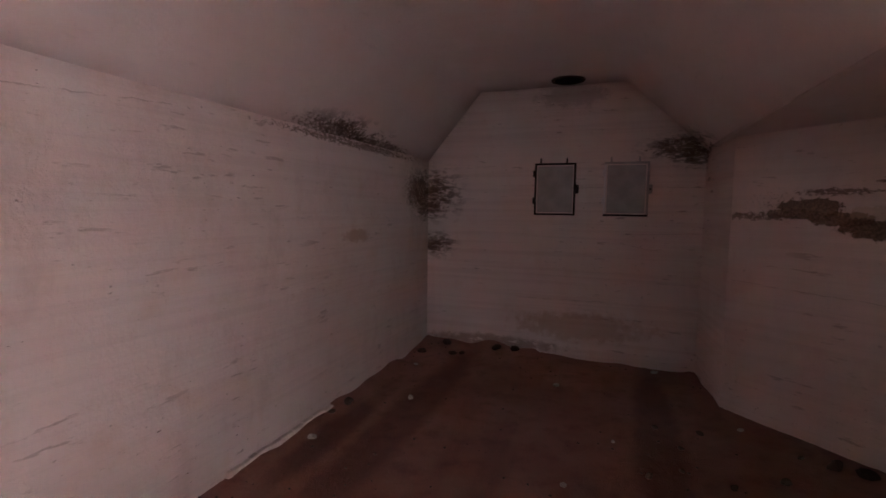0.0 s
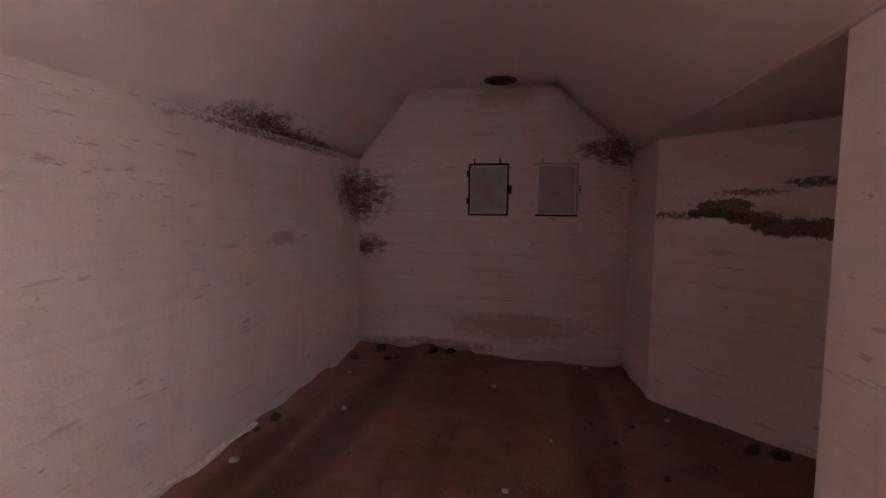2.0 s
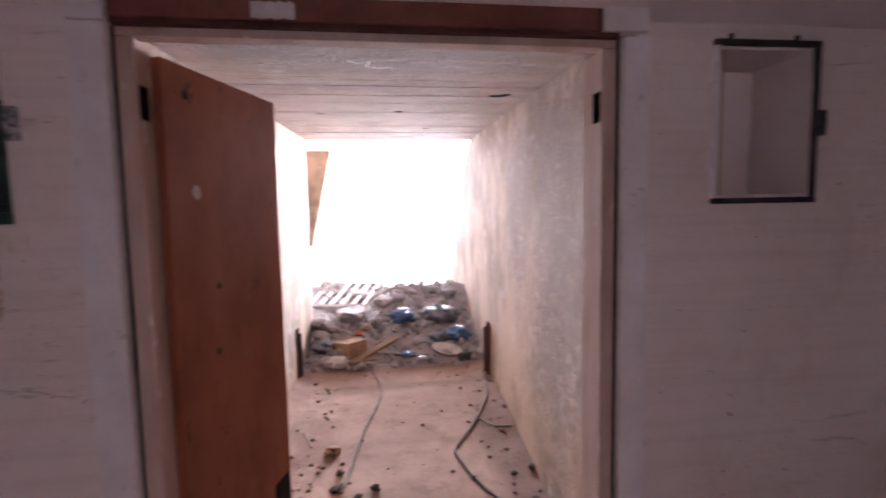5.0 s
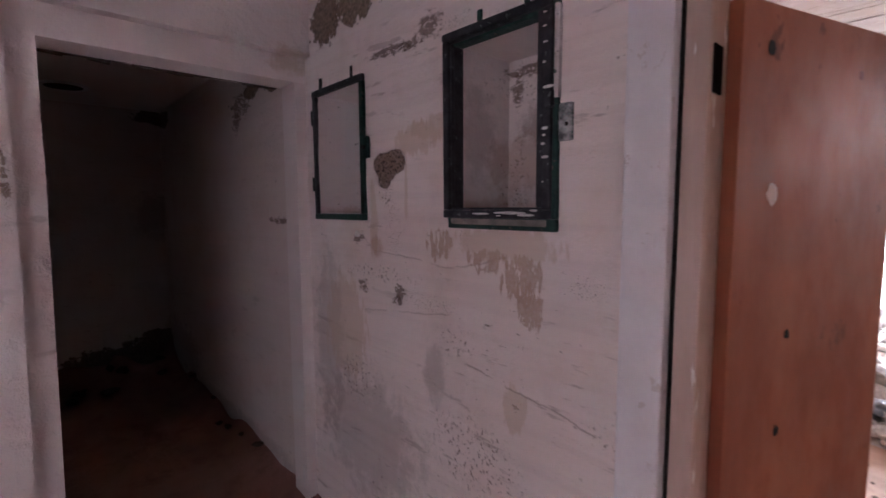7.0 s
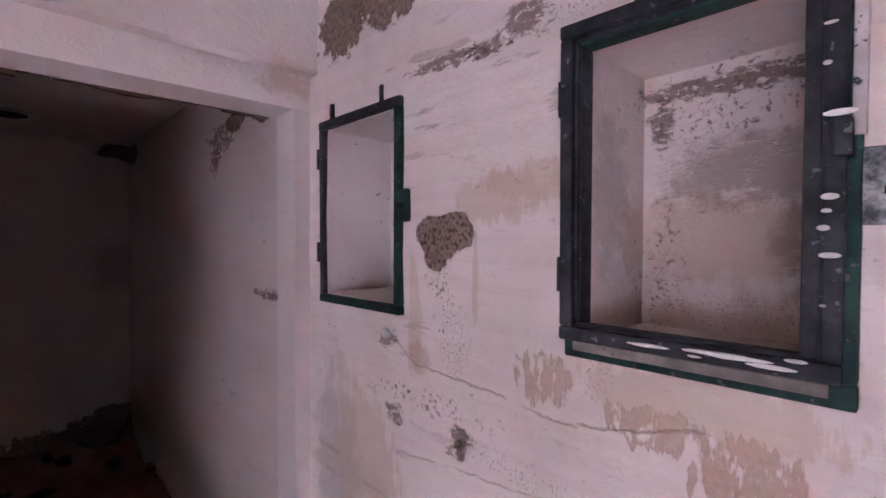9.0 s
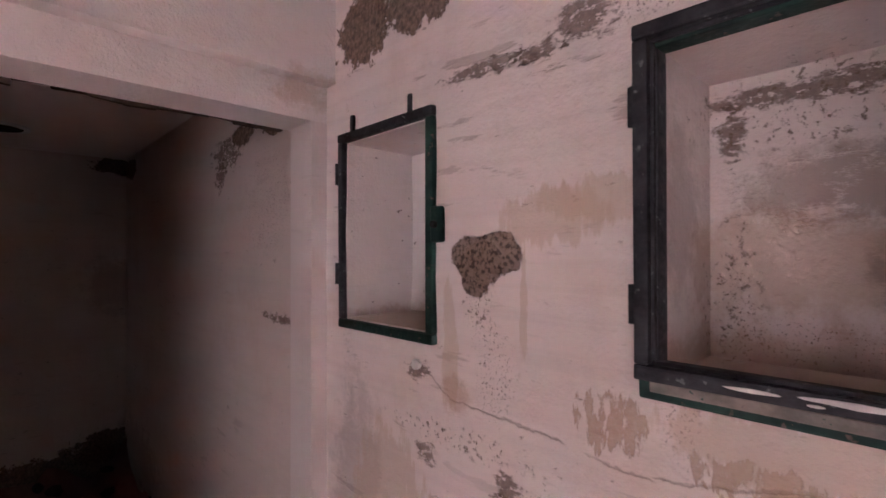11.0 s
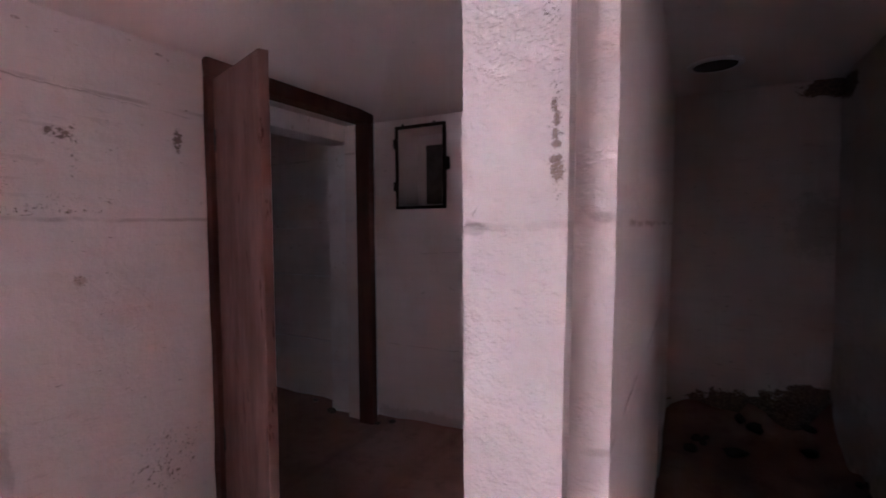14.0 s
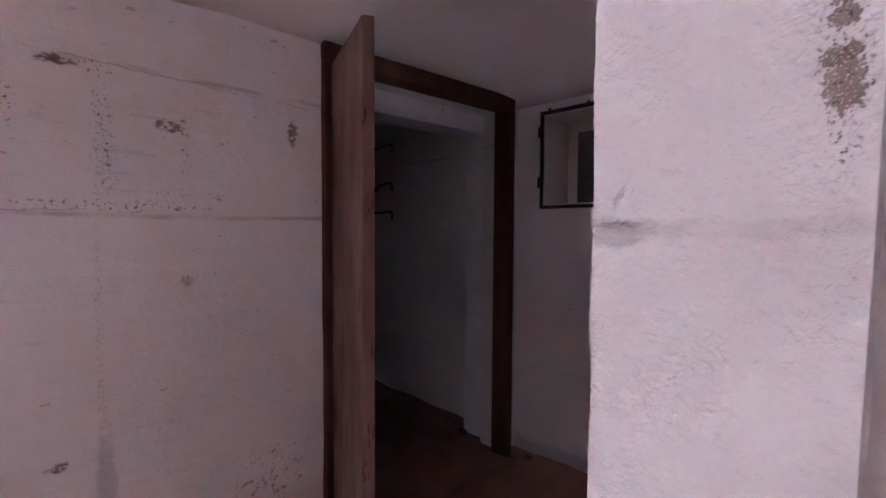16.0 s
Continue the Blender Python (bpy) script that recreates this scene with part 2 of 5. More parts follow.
def soil(name, base, dark, stones=(0.30, 0.22, 0.18), tracks=()):
    m = Nodes(name, 0.97)
    big, mid, fine = m.noise(0.8, detail=4), m.noise(6.0, detail=6, rough=0.65), m.noise(70.0, detail=4, rough=0.7)
    col = m.mix(m.ramp(big, 0.38, 0.66), dark, base)
    col = m.mix(m.ramp(mid, 0.45, 0.75, 0.0, 0.6), col, tuple(c * 0.6 for c in dark))
    band = m.noise(1.2, (1.9, 0.22, 1), detail=3, shift=(0.4, 0, 0))
    col = m.mix(m.ramp(band, 0.52, 0.72, 0.0, 0.5), col, tuple(c * 0.45 for c in dark))
    for centre, size in tracks:
        f = m.patch(centre, size, mid, 0.35, 0.7)
        col = m.mix(m.math("MULTIPLY", f, 0.55), col, tuple(c * 0.35 for c in dark))
    col = m.mix(m.ramp(fine, 0.68, 0.75, 0.0, 0.6), col, stones)
    return m.done(col, m.math("ADD", mid, m.math("MULTIPLY", fine, 0.5)), 0.02, 0.8)


W = -2.0
M_west = plaster("whitewash_west", boards=0.6, dirt=0.7, grain=0.9, chips=0.8, blots=(
    ((W, 3.45, 2.065), (0.1, 0.75, 0.022), "crust"), ((W, 4.66, 1.74), (0.12, 0.20, 0.14), "crust"), ((W, 4.88, 1.66), (0.12, 0.16, 0.17), "crust"), ((W, 4.85, 1.74), (0.12, 0.36, 0.26), "mould"),
   
    ((W, 3.4, 1.32), (0.1, 0.18, 0.05), "rust"), 
    ((W, -2.375, 1.700), (0.1, 0.070, 0.046), "pitted"), ((W, -2.445, 1.694), (0.1, 0.065, 0.048), "pitted"), ((W, -2.425, 1.668), (0.1, 0.070, 0.042), "pitted"), ((W, -2.435, 1.642), (0.1, 0.045, 0.035), "pitted"), ((W, -2.43, 1.60), (0.1, 0.045, 0.075), "specks"),
    ((W, -2.235, 1.775), (0.1, 0.12, 0.055), "stain"), ((W, -2.10, 1.80), (0.1, 0.16, 0.04), "stain"), ((W, -2.42, 1.57), (0.1, 0.03, 0.09), "flecks"), ((W, -2.38, 1.44), (0.1, 0.05, 0.09), "flecks"),
    ((W, -2.515, 1.46), (0.1, 0.024, 0.15), "stain"), ((W, -2.50, 1.37), (0.1, 0.04, 0.05), "rust"), ((W, -2.628, 1.405), (0.1, 0.028, 0.018), "crust"), ((W, -2.302, 1.575), (0.1, 0.011, 0.12), "stain"), ((W, -2.9, 0.9), (0.1, 0.12, 0.4), "grime"),
    ((W, -2.115, 1.41), (0.1, 0.060, 0.050), "peel"), ((W, -1.905, 1.365), (0.1, 0.085, 0.034), "peel"), ((W, -1.765, 1.32), (0.1, 0.070, 0.070), "peel"), ((W, -1.735, 1.245), (0.1, 0.055, 0.06), "peel"),
    ((W, -2.40, 2.112), (0.1, 0.09, 0.013), "crust"), ((W, -2.26, 2.108), (0.1, 0.05, 0.013), "crust"), ((W, -2.165, 2.14), (0.1, 0.045, 0.03), "crust"), ((W, -2.05, 2.12), (0.1, 0.08, 0.02), "flecks"), ((W, -2.87, 2.36), (0.1, 0.18, 0.14), "bare"), ((W, -2.62, 2.37), (0.1, 0.24, 0.13), "bare"), ((W, -2.33, 2.42), (0.1, 0.26, 0.12), "bare"),
    ((W, -2.50, 1.27), (0.1, 0.22, 0.03), "specks"), ((W, -2.20, 1.19), (0.1, 0.16, 0.03), "flecks"), ((W, -2.0, 1.50), (0.1, 0.03, 0.12), "flecks"), ((W, -2.60, 1.205), (0.1, 0.025, 0.02), "crust"), ((W, -2.04, 1.08), (0.1, 0.09, 0.05), "specks"),
    ((W, -2.15, 0.94), (0.1, 0.05, 0.10), "grime"), ((W, -2.95, 1.70), (0.1, 0.03, 0.4), "flecks"), ((W, -2.345, 1.208), (0.1, 0.022, 0.02), "crust"), ((W, -2.36, 1.17), (0.1, 0.02, 0.012), "crust"), ((W, -2.75, 1.0), (0.1, 0.16, 0.22), "stain"),
    ((W, -1.95, 0.70), (0.1, 0.20, 0.12), "specks"), ((W, -2.65, 0.78), (0.1, 0.14, 0.10), "specks"), ((W, -1.55, 1.32), (0.1, 0.06, 0.03), "flecks"), ((W, -1.42, 0.95), (0.1, 0.10, 0.05), "specks"), ((W, -1.78, 0.92), (0.1, 0.05, 0.07), "stain"), ((W, -1.84, 1.42), (0.1, 0.2, 0.05), "stain"), ((W, -2.6, 0.55), (0.1, 0.35, 0.25), "grime")),
    cracks=((-2.66, 1.44, -2.50, 1.355), (-2.52, 1.36, -2.03, 1.325), (-2.05, 1.33, -1.80, 1.385), (-2.60, 1.10, -2.05, 1.17), (-2.0, 1.02, -1.5, 0.94), (0.95, 1.96, 1.7, 2.03)))
M_north = plaster("whitewash_north", boards=0.8, dirt=0.5, blots=(
    ((-1.92, 4.98, 1.72), (0.30, 0.1, 0.26), "mould"), ((-1.95, 4.98, 1.70), (0.2, 0.1, 0.16), "mould"),
    ((-1.88, 4.98, 1.16), (0.20, 0.1, 0.13), "mould"), ((-1.93, 4.98, 1.16), (0.1, 0.1, 0.09), "mould"), ((0.60, 4.98, 2.16), (0.34, 0.1, 0.12), "mould"),
    ((0.70, 4.98, 2.10), (0.18, 0.1, 0.12), "mould"), ((-0.3, 4.98, 0.35), (0.6, 0.1, 0.14), "rust"),
    ((-1.97, 4.98, 1.70), (0.14, 0.1, 0.17), "crust"), ((-1.92, 4.98, 1.17), (0.14, 0.1, 0.07), "crust"), ((0.60, 4.98, 2.17), (0.19, 0.1, 0.07), "crust"), ((0.72, 4.98, 2.13), (0.1, 0.1, 0.07), "crust"),
    ((-1.2, 4.98, 0.10), (0.7, 0.1, 0.07), "worn"), ((0.55, 4.98, 0.60), (0.2, 0.1, 0.03), "flecks"),
    ((-0.45, 4.98, 2.72), (0.3, 0.1, 0.12), "grime")), along=0,
    cracks=((0.10, 1.325, 0.78, 1.345), (-0.95, 0.62, 0.10, 0.63), (0.40, 0.86, 0.78, 0.84), (-0.38, 1.785, -0.10, 1.79), (0.33, 1.79, 0.78, 1.785), (0.05, 1.24, 0.45, 1.16), (-1.9, 2.0, -1.2, 2.02)))
M_east = plaster("whitewash_east", base=(0.77, 0.71, 0.715), boards=0.22, dirt=0.6, grain=1.0, chips=0.55, blots=(
    ((0.96, -2.805, 1.76), (0.1, 0.030, 0.20), "specks"), ((0.96, -2.81, 1.70), (0.1, 0.035, 0.16), "flecks"), ((0.96, -3.0, 1.84), (0.1, 0.035, 0.014), "crust"), ((0.96, -3.02, 1.60), (0.1, 0.07, 0.02), "flecks"),
    ((0.96, -2.69, 2.0), (0.1, 0.035, 0.010), "crust"), ((0.96, -2.79, 2.0), (0.1, 0.06, 0.02), "specks"), ((0.96, -3.05, 1.79), (0.1, 0.02, 0.10), "specks"), ((0.96, -3.47, 1.88), (0.1, 0.014, 0.035), "crust"),
    ((0.96, -3.05, 1.275), (0.1, 0.022, 0.02), "rust"), ((0.96, -3.05, 1.275), (0.1, 0.03, 0.028), "specks"), ((0.96, -2.56, 1.86), (0.1, 0.03, 0.08), "specks"), ((0.96, -3.16, 1.30), (0.1, 0.02, 0.01), "specks"),
    ((0.96, -2.85, 1.55), (0.1, 0.35, 0.018), "specks"), ((0.96, -2.78, 1.05), (0.1, 0.010, 0.45), "flecks"),
    ((0.96, -2.79, 0.62), (0.1, 0.028, 0.16), "grime"), ((0.96, -3.38, 0.42), (0.1, 0.16, 0.13), "specks"), ((0.96, -2.66, 0.7), (0.1, 0.025, 0.010), "crust"), ((0.96, -2.48, 0.75), (0.1, 0.008, 0.15), "flecks")),
    joints=(1.517, 2.02), cracks=((-2.75, 1.535, -2.45, 1.52), (-3.55, 1.995, -2.5, 2.03)))
M_south = plaster("whitewash_south", base=(0.77, 0.71, 0.715), boards=0.22, dirt=0.6, grain=1.0, chips=0.5, blots=(((0.3, -5.03, 0.05), (0.9, 0.1, 0.06), "grime"), ((0.25, -5.03, 1.38), (0.05, 0.1, 0.02), "flecks")),
    joints=(2.26,), cracks=((-0.2, 0.60, 0.9, 0.585), (0.1, 1.30, 0.6, 1.28)), along=0)
M_diag = plaster("whitewash_slant", boards=0.6, dirt=0.5, chips=0.5, blots=(
    ((1.22, 3.78, 1.585), (0.25, 0.25, 0.095), "bare"), ((1.14, 3.86, 1.55), (0.22, 0.22, 0.05), "bare"), ((1.36, 3.66, 1.52), (0.22, 0.22, 0.06), "bare"), ((1.50, 3.53, 1.455), (0.28, 0.28, 0.085), "bare"), ((1.72, 3.32, 1.46), (0.34, 0.34, 0.085), "bare"),
    ((2.1, 2.97, 1.43), (0.5, 0.5, 0.09), "bare"), ((0.97, 4.02, 1.53), (0.24, 0.24, 0.020), "crust"), ((1.05, 3.94, 1.64), (0.17, 0.17, 0.05), "specks"), ((1.33, 3.68, 1.695), (0.16, 0.16, 0.016), "crust"),
    ((1.62, 3.41, 1.75), (0.13, 0.13, 0.022), "crust"), ((1.48, 3.54, 1.56), (0.16, 0.16, 0.04), "stain"), ((1.9, 3.15, 1.72), (0.35, 0.35, 0.05), "specks")),
    cracks=((0.86, 1.04, 1.7, 1.0), (1.0, 1.18, 1.35, 1.16)), along=0)
M_pier = plaster("whitewash_pier", base=(0.83, 0.775, 0.775), boards=0.10, dirt=0.3, grain=1.1, relief=1.3, blots=(
    ((-0.912, -3.02, 1.590), (0.0115, 0.1, 0.020), "scab"), ((-0.905, -3.02, 1.611), (0.009, 0.1, 0.008), "scab"), ((-0.916, -3.02, 1.614), (0.005, 0.1, 0.006), "scab"), ((-0.910, -3.02, 1.640), (0.008, 0.1, 0.008), "scab"), ((-0.908, -3.02, 1.658), (0.006, 0.1, 0.011), "scab"), ((-0.912, -3.02, 1.688), (0.006, 0.1, 0.014), "scab"), ((-0.907, -3.02, 1.715), (0.006, 0.1, 0.010), "scab"),
    ((-0.911, -3.02, 1.555), (0.007, 0.1, 0.025), "flecks"), ((-0.911, -3.02, 1.66), (0.014, 0.1, 0.11), "flecks"), ((-0.90, -3.02, 1.95), (0.02, 0.1, 0.08), "flecks"),
    ((-0.735, -3.02, 1.475), (0.03, 0.1, 0.012), "grime"), ((-0.99, -3.07, 1.498), (0.03, 0.1, 0.012), "grime"),
    ((-1.93, -3.02, 2.2), (0.13, 0.1, 0.05), "tan")), along=0,
    cracks=((-0.70, 1.478, -0.77, 1.482), (-0.735, 1.49, -0.748, 1.53)), joints=(1.484, 1.02))
M_inner = plaster("whitewash_corridor", base=(0.70, 0.61, 0.58), boards=0.3, dirt=0.6, blots=(
    ((-1.95, -6.05, 2.36), (0.24, 0.12, 0.08), "bare"), ((W, -5.9, 2.33), (0.1, 0.3, 0.10), "bare"),
    ((W, -3.44, 2.19), (0.1, 0.12, 0.05), "bare"), ((W, -3.74, 2.20), (0.1, 0.15, 0.06), "bare"), ((W, -3.92, 2.15), (0.1, 0.12, 0.05), "crust"), ((W, -4.0, 2.06), (0.1, 0.05, 0.05), "crust"), ((W, -3.5, 1.9), (0.1, 0.2, 0.2), "flecks"),
    ((-1.9, -6.05, 1.45), (0.16, 0.1, 0.2), "grime"), ((-1.65, -6.05, 0.10), (0.75, 0.1, 0.22), "bare"), ((-1.85, -6.05, 0.24), (0.26, 0.1, 0.18), "bare"),
    ((W, -5.7, 0.25), (0.1, 0.6, 0.22), "grime"), ((W, -3.40, 1.462), (0.1, 0.09, 0.014), "crust"), ((W, -4.3, 0.06), (0.1, 1.2, 0.08), "grime")), chips=0.4)
M_ceiling = plaster("whitewash_ceiling", base=(0.76, 0.69, 0.68), boards=0.12, dirt=0.25, grain=0.6, blots=(
    ((-1.97, 3.10, 2.11), (0.10, 0.34, 0.055), "crust"), ((-1.93, 3.15, 2.17), (0.08, 0.14, 0.03), "crust"), ((-1.98, 3.72, 2.10), (0.08, 0.46, 0.035), "crust"), ((-1.93, 3.3, 2.15), (0.15, 0.6, 0.09), "mould"), ((0.73, 4.85, 2.18), (0.2, 0.3, 0.14), "mould"),))
M_niche = plaster("whitewash_niche", base=(0.78, 0.71, 0.70), boards=0.1, dirt=0.8, grain=1.0, blots=(
    ((-2.26, -1.84, 1.995), (0.03, 0.17, 0.016), "crust"), ((-2.26, -1.99, 1.93), (0.03, 0.016, 0.045), "crust"), ((-2.26, -1.84, 1.97), (0.12, 0.24, 0.07), "specks"), ((-2.26, -1.975, 1.57), (0.03, 0.022, 0.09), "flecks"), ((-2.26, -1.85, 1.54), (0.03, 0.16, 0.04), "flecks"), ((-2.25, -1.80, 1.82), (0.12, 0.16, 0.07), "worn"), ((-2.25, -1.9, 1.68), (0.12, 0.3, 0.09), "rust"), ((-2.2, -1.72, 1.66), (0.12, 0.07, 0.1), "worn"),
    ((-2.25, -1.99, 1.60), (0.05, 0.05, 0.16), "specks"), ((-2.1, -1.85, 1.50), (0.3, 0.3, 0.06), "rust"),
    ((-2.1, -2.75, 1.49), (0.3, 0.3, 0.05), "rust"), ((-2.2, -2.58, 1.90), (0.12, 0.08, 0.16), "grime"),
    ((-2.1, -2.05, 1.78), (0.08, 0.08, 0.16), "grime")))
M_tunnel = plaster("stained_concrete_wall", base=(0.50, 0.37, 0.27), boards=0.55, dirt=1.0, grain=1.2, relief=1.4, mottle=0.9, streak=(5, 5, 0.9), chips=0.8, blots=(
    ((-2.6, 0.25, 1.25), (0.38, 0.2, 0.9), "worn"), ((-3.4, 0.28, 1.5), (0.35, 0.2, 0.5), "worn"), 
    ((-3.6, 0.3, 0.3), (1.2, 0.2, 0.3), "tan")))
M_tunnel_top = plaster("board_marked_soffit", base=(0.45, 0.345, 0.29), mottle=0.5, boards=1.6, dirt=1.0, grain=1.0, streak=(20, 0.7, 1), chips=0.5, blots=(
    ((-2.25, -1.0, 2.06), (0.22, 0.5, 0.1), "worn"), ((-2.5, -0.3, 2.07), (0.1, 0.7, 0.1), "worn"), ((-2.9, -0.9, 2.09), (0.08, 0.5, 0.1), "worn"), ((-2.2, -0.6, 2.05), (0.3, 0.9, 0.1), "grime")))
M_soil = soil("red_soil", (0.39, 0.205, 0.170), (0.275, 0.138, 0.112), tracks=(((-1.40, 3.1, 0), (0.17, 1.7, 0.5)), ((0.35, 3.5, 0), (0.15, 1.3, 0.5)), ((-1.75, 2.6, 0), (0.12, 0.6, 0.5))))
M_dust = soil("pale_dusty_floor", (0.43, 0.29, 0.23), (0.31, 0.20, 0.155), tracks=(((-2.3, -0.5, 0), (0.42, 1.3, 0.5)), ((-3.3, 0.15, 0), (0.7, 0.16, 0.5))))
M_heap = soil("grey_rubble_dust", (0.44, 0.405, 0.40), (0.32, 0.29, 0.285))
M_ground = soil("pale_ground", (0.66, 0.62, 0.56), (0.56, 0.52, 0.46))
M_green = simple("chipped_green_iron", (0.026, 0.066, 0.055), (0.014, 0.030, 0.028), 0.55, 0.0, 14, flecks=(0.13, 0.105, 0.09))
M_frame = simple("dark_painted_iron", (0.055, 0.054, 0.062), (0.020, 0.020, 0.024), 0.5, 0.0, 16, flecks=(0.15, 0.16, 0.16))
M_iron = simple("dark_rusty_iron", (0.040, 0.036, 0.036), (0.018, 0.015, 0.014), 0.7, 0.0, 20)
M_splash = simple("white_paint_splash", (0.80, 0.78, 0.76), (0.62, 0.60, 0.57), 0.7, 0.0, 30)
M_panel = simple("dull_grey_panel", (0.47, 0.455, 0.45), (0.38, 0.365, 0.36), 0.7, 0.0, 6, flecks=(0.40, 0.38, 0.36))
M_leaf = simple("red_brown_painted_board", (0.33, 0.115, 0.062), (0.22, 0.070, 0.040), 0.6, 0.0, 3.0, (1, 1, 0.5), flecks=(0.16, 0.055, 0.035))
M_lintel = simple("red_brown_lintel_paint", (0.25, 0.10, 0.075), (0.16, 0.065, 0.05), 0.7, 0.0, 5)
M_jamb = simple("worn_pink_wood", (0.60, 0.46, 0.40), (0.46, 0.33, 0.27), 0.8, 0.0, 6, (1, 1, 0.2), flecks=(0.74, 0.69, 0.66))
M_casing = simple("white_casing_paint", (0.80, 0.77, 0.79), (0.70, 0.66, 0.68), 0.7, 0.0, 4, flecks=(0.60, 0.54, 0.53))
M_edoor = simple("weathered_brown_wood", (0.19, 0.105, 0.090), (0.115, 0.058, 0.048), 0.8, 0.0, 4, (1.6, 1.6, 0.3), flecks=(0.085, 0.032, 0.026))
M_eframe = simple("dark_red_brown_wood", (0.105, 0.042, 0.032), (0.075, 0.030, 0.024), 0.8, 0.0, 5, (2.0, 2.0, 0.25))
M_stone = simple("grey_rubble_stone", (0.47, 0.44, 0.435), (0.30, 0.28, 0.285), 0.95, 0.0, 8)
M_clod = simple("dark_earth_clod", (0.12, 0.085, 0.07), (0.07, 0.045, 0.035), 0.95, 0.0, 18)
M_pale = simple("pale_pebble", (0.55, 0.50, 0.46), (0.36, 0.31, 0.28), 0.9, 0.0, 20)
M_brick = simple("sandy_brick", (0.44, 0.30, 0.20), (0.32, 0.20, 0.13), 0.95, 0.0, 12)
M_plank = simple("dry_grey_wood", (0.46, 0.34, 0.25), (0.30, 0.21, 0.15), 0.85, 0.0, 10, (0.3, 3, 3))
M_cable = simple("dusty_cable_sheath", (0.30, 0.25, 0.22), (0.20, 0.16, 0.14), 0.8, 0.0, 15)
M_hose = simple("pale_plastic_hose", (0.40, 0.34, 0.30), (0.28, 0.23, 0.20), 0.6, 0.0, 15)
M_blue = simple("blue_plastic_film", (0.12, 0.22, 0.42), (0.07, 0.12, 0.24), 0.35, 0.0, 10)
M_bag = simple("grey_plastic_film", (0.22, 0.24, 0.28), (0.10, 0.11, 0.13), 0.35, 0.0, 10)
M_film = simple("clear_white_film", (0.70, 0.68, 0.66), (0.50, 0.48, 0.46), 0.3, 0.0, 14)
M_orange = simple("orange_plastic", (0.62, 0.20, 0.08), (0.42, 0.12, 0.05), 0.5, 0.0, 15)
M_slat = simple("white_slat_paint", (0.78, 0.75, 0.72), (0.60, 0.57, 0.54), 0.7, 0.0, 8)
# black for char and knots; also the painted shade of gaps and holes
M_black = simple("char_and_shade_black", (0.030, 0.024, 0.022), (0.012, 0.010, 0.010), 0.95, 0.0, 10)
# hinges darkened to near black without specular: their shade is in the colour
M_hinge = simple("shade_black_hinge", (0.012, 0.009, 0.008), (0.006, 0.004, 0.004), 0.9, 0.0, 20)
M_hinge.node_tree.nodes["Principled BSDF"].inputs["Specular IOR Level"].default_value = 0.0
M_tin = simple("dull_dark_tin", (0.10, 0.10, 0.11), (0.05, 0.05, 0.05), 0.45, 0.6, 12)
M_paper = simple("torn_paper_label", (0.62, 0.58, 0.60), (0.48, 0.42, 0.43), 0.85, 0.0, 16)

# emissive white for the backdrop plane; the outdoor glare is put in as glow
glow = Nodes("glowing_white_backdrop", 1.0)
glow.bsdf.inputs["Emission Color"].default_value = (1.0, 0.985, 0.97, 1)
glow.bsdf.inputs["Emission Strength"].default_value = 3.0
M_glow = glow.done((0.8, 0.8, 0.8))


# ---- building helpers ----
def link_mesh(name, bm, material, parent=None):
    bmesh.ops.recalc_face_normals(bm, faces=bm.faces)
    me = bpy.data.meshes.new(name)
    bm.to_mesh(me)
    bm.free()
    for mt in material if isinstance(material, (list, tuple)) else (material,):
        me.materials.append(mt)
    ob = new(name, me)
    if parent is not None:
        ob.parent = parent
    return ob


def part(name, bm, material, parent, label=""):
    """One mesh object under a thing or a part."""
    return tagged(link_mesh(name, bm, material, parent), label)


def empty(name, m=None):
    ob = new(name)
    ob.empty_display_size = 0.1
    if m is not None:
        ob.matrix_world = m
    return ob


def structure(ob, label, category):
    return tagged(ob, label, category, kind="structure")


def box(bm, lo, hi, bevel=0.0, jitter=0.0, turn=None):
    """A box from corner to corner, with worn edges if asked."""
    lo, hi = Vector(lo), Vector(hi)
    mid, size = (lo + hi) / 2, hi - lo
    m = Matrix.Translation(mid) @ (turn if turn else Matrix.Identity(4)) @ Matrix.Diagonal((*size, 1))
    got = bmesh.ops.create_cube(bm, size=1.0, matrix=m)["verts"]
    if bevel:
        edges = list({e for v in got for e in v.link_edges})
        out = bmesh.ops.bevel(bm, geom=edges, offset=bevel, segments=2, affect="EDGES", profile=0.6)
        got = list({v for f in out["faces"] for v in f.verts} | {v for v in got if v.is_valid})
    if jitter:
        for v in got:
            v.co += noise.noise_vector(v.co * 9.0) * jitter
    return got


def boxed(lo, hi, bevel=0.0, jitter=0.0, turn=None):
    bm = bmesh.new()
    box(bm, lo, hi, bevel, jitter, turn)
    return bm


def tube(bm, points, radius, sides=8):
    """A round rod or cable along points."""
    rings = []
    pts = [Vector(p) for p in points]
    for i, p in enumerate(pts):
        d = (pts[min(i + 1, len(pts) - 1)] - pts[max(i - 1, 0)]).normalized()
        a = d.orthogonal().normalized() if abs(d.z) > 0.95 else d.cross(Vector((0, 0, 1))).normalized()
        b = d.cross(a)
        rings.append([bm.verts.new(p + (a * math.cos(k * math.tau / sides) + b * math.sin(k * math.tau / sides)) * radius) for k in range(sides)])
    for r, s in zip(rings, rings[1:]):
        for k in range(sides):
            bm.faces.new((r[k], r[(k + 1) % sides], s[(k + 1) % sides], s[k]))
    bm.faces.new(rings[0])
    bm.faces.new(rings[-1])


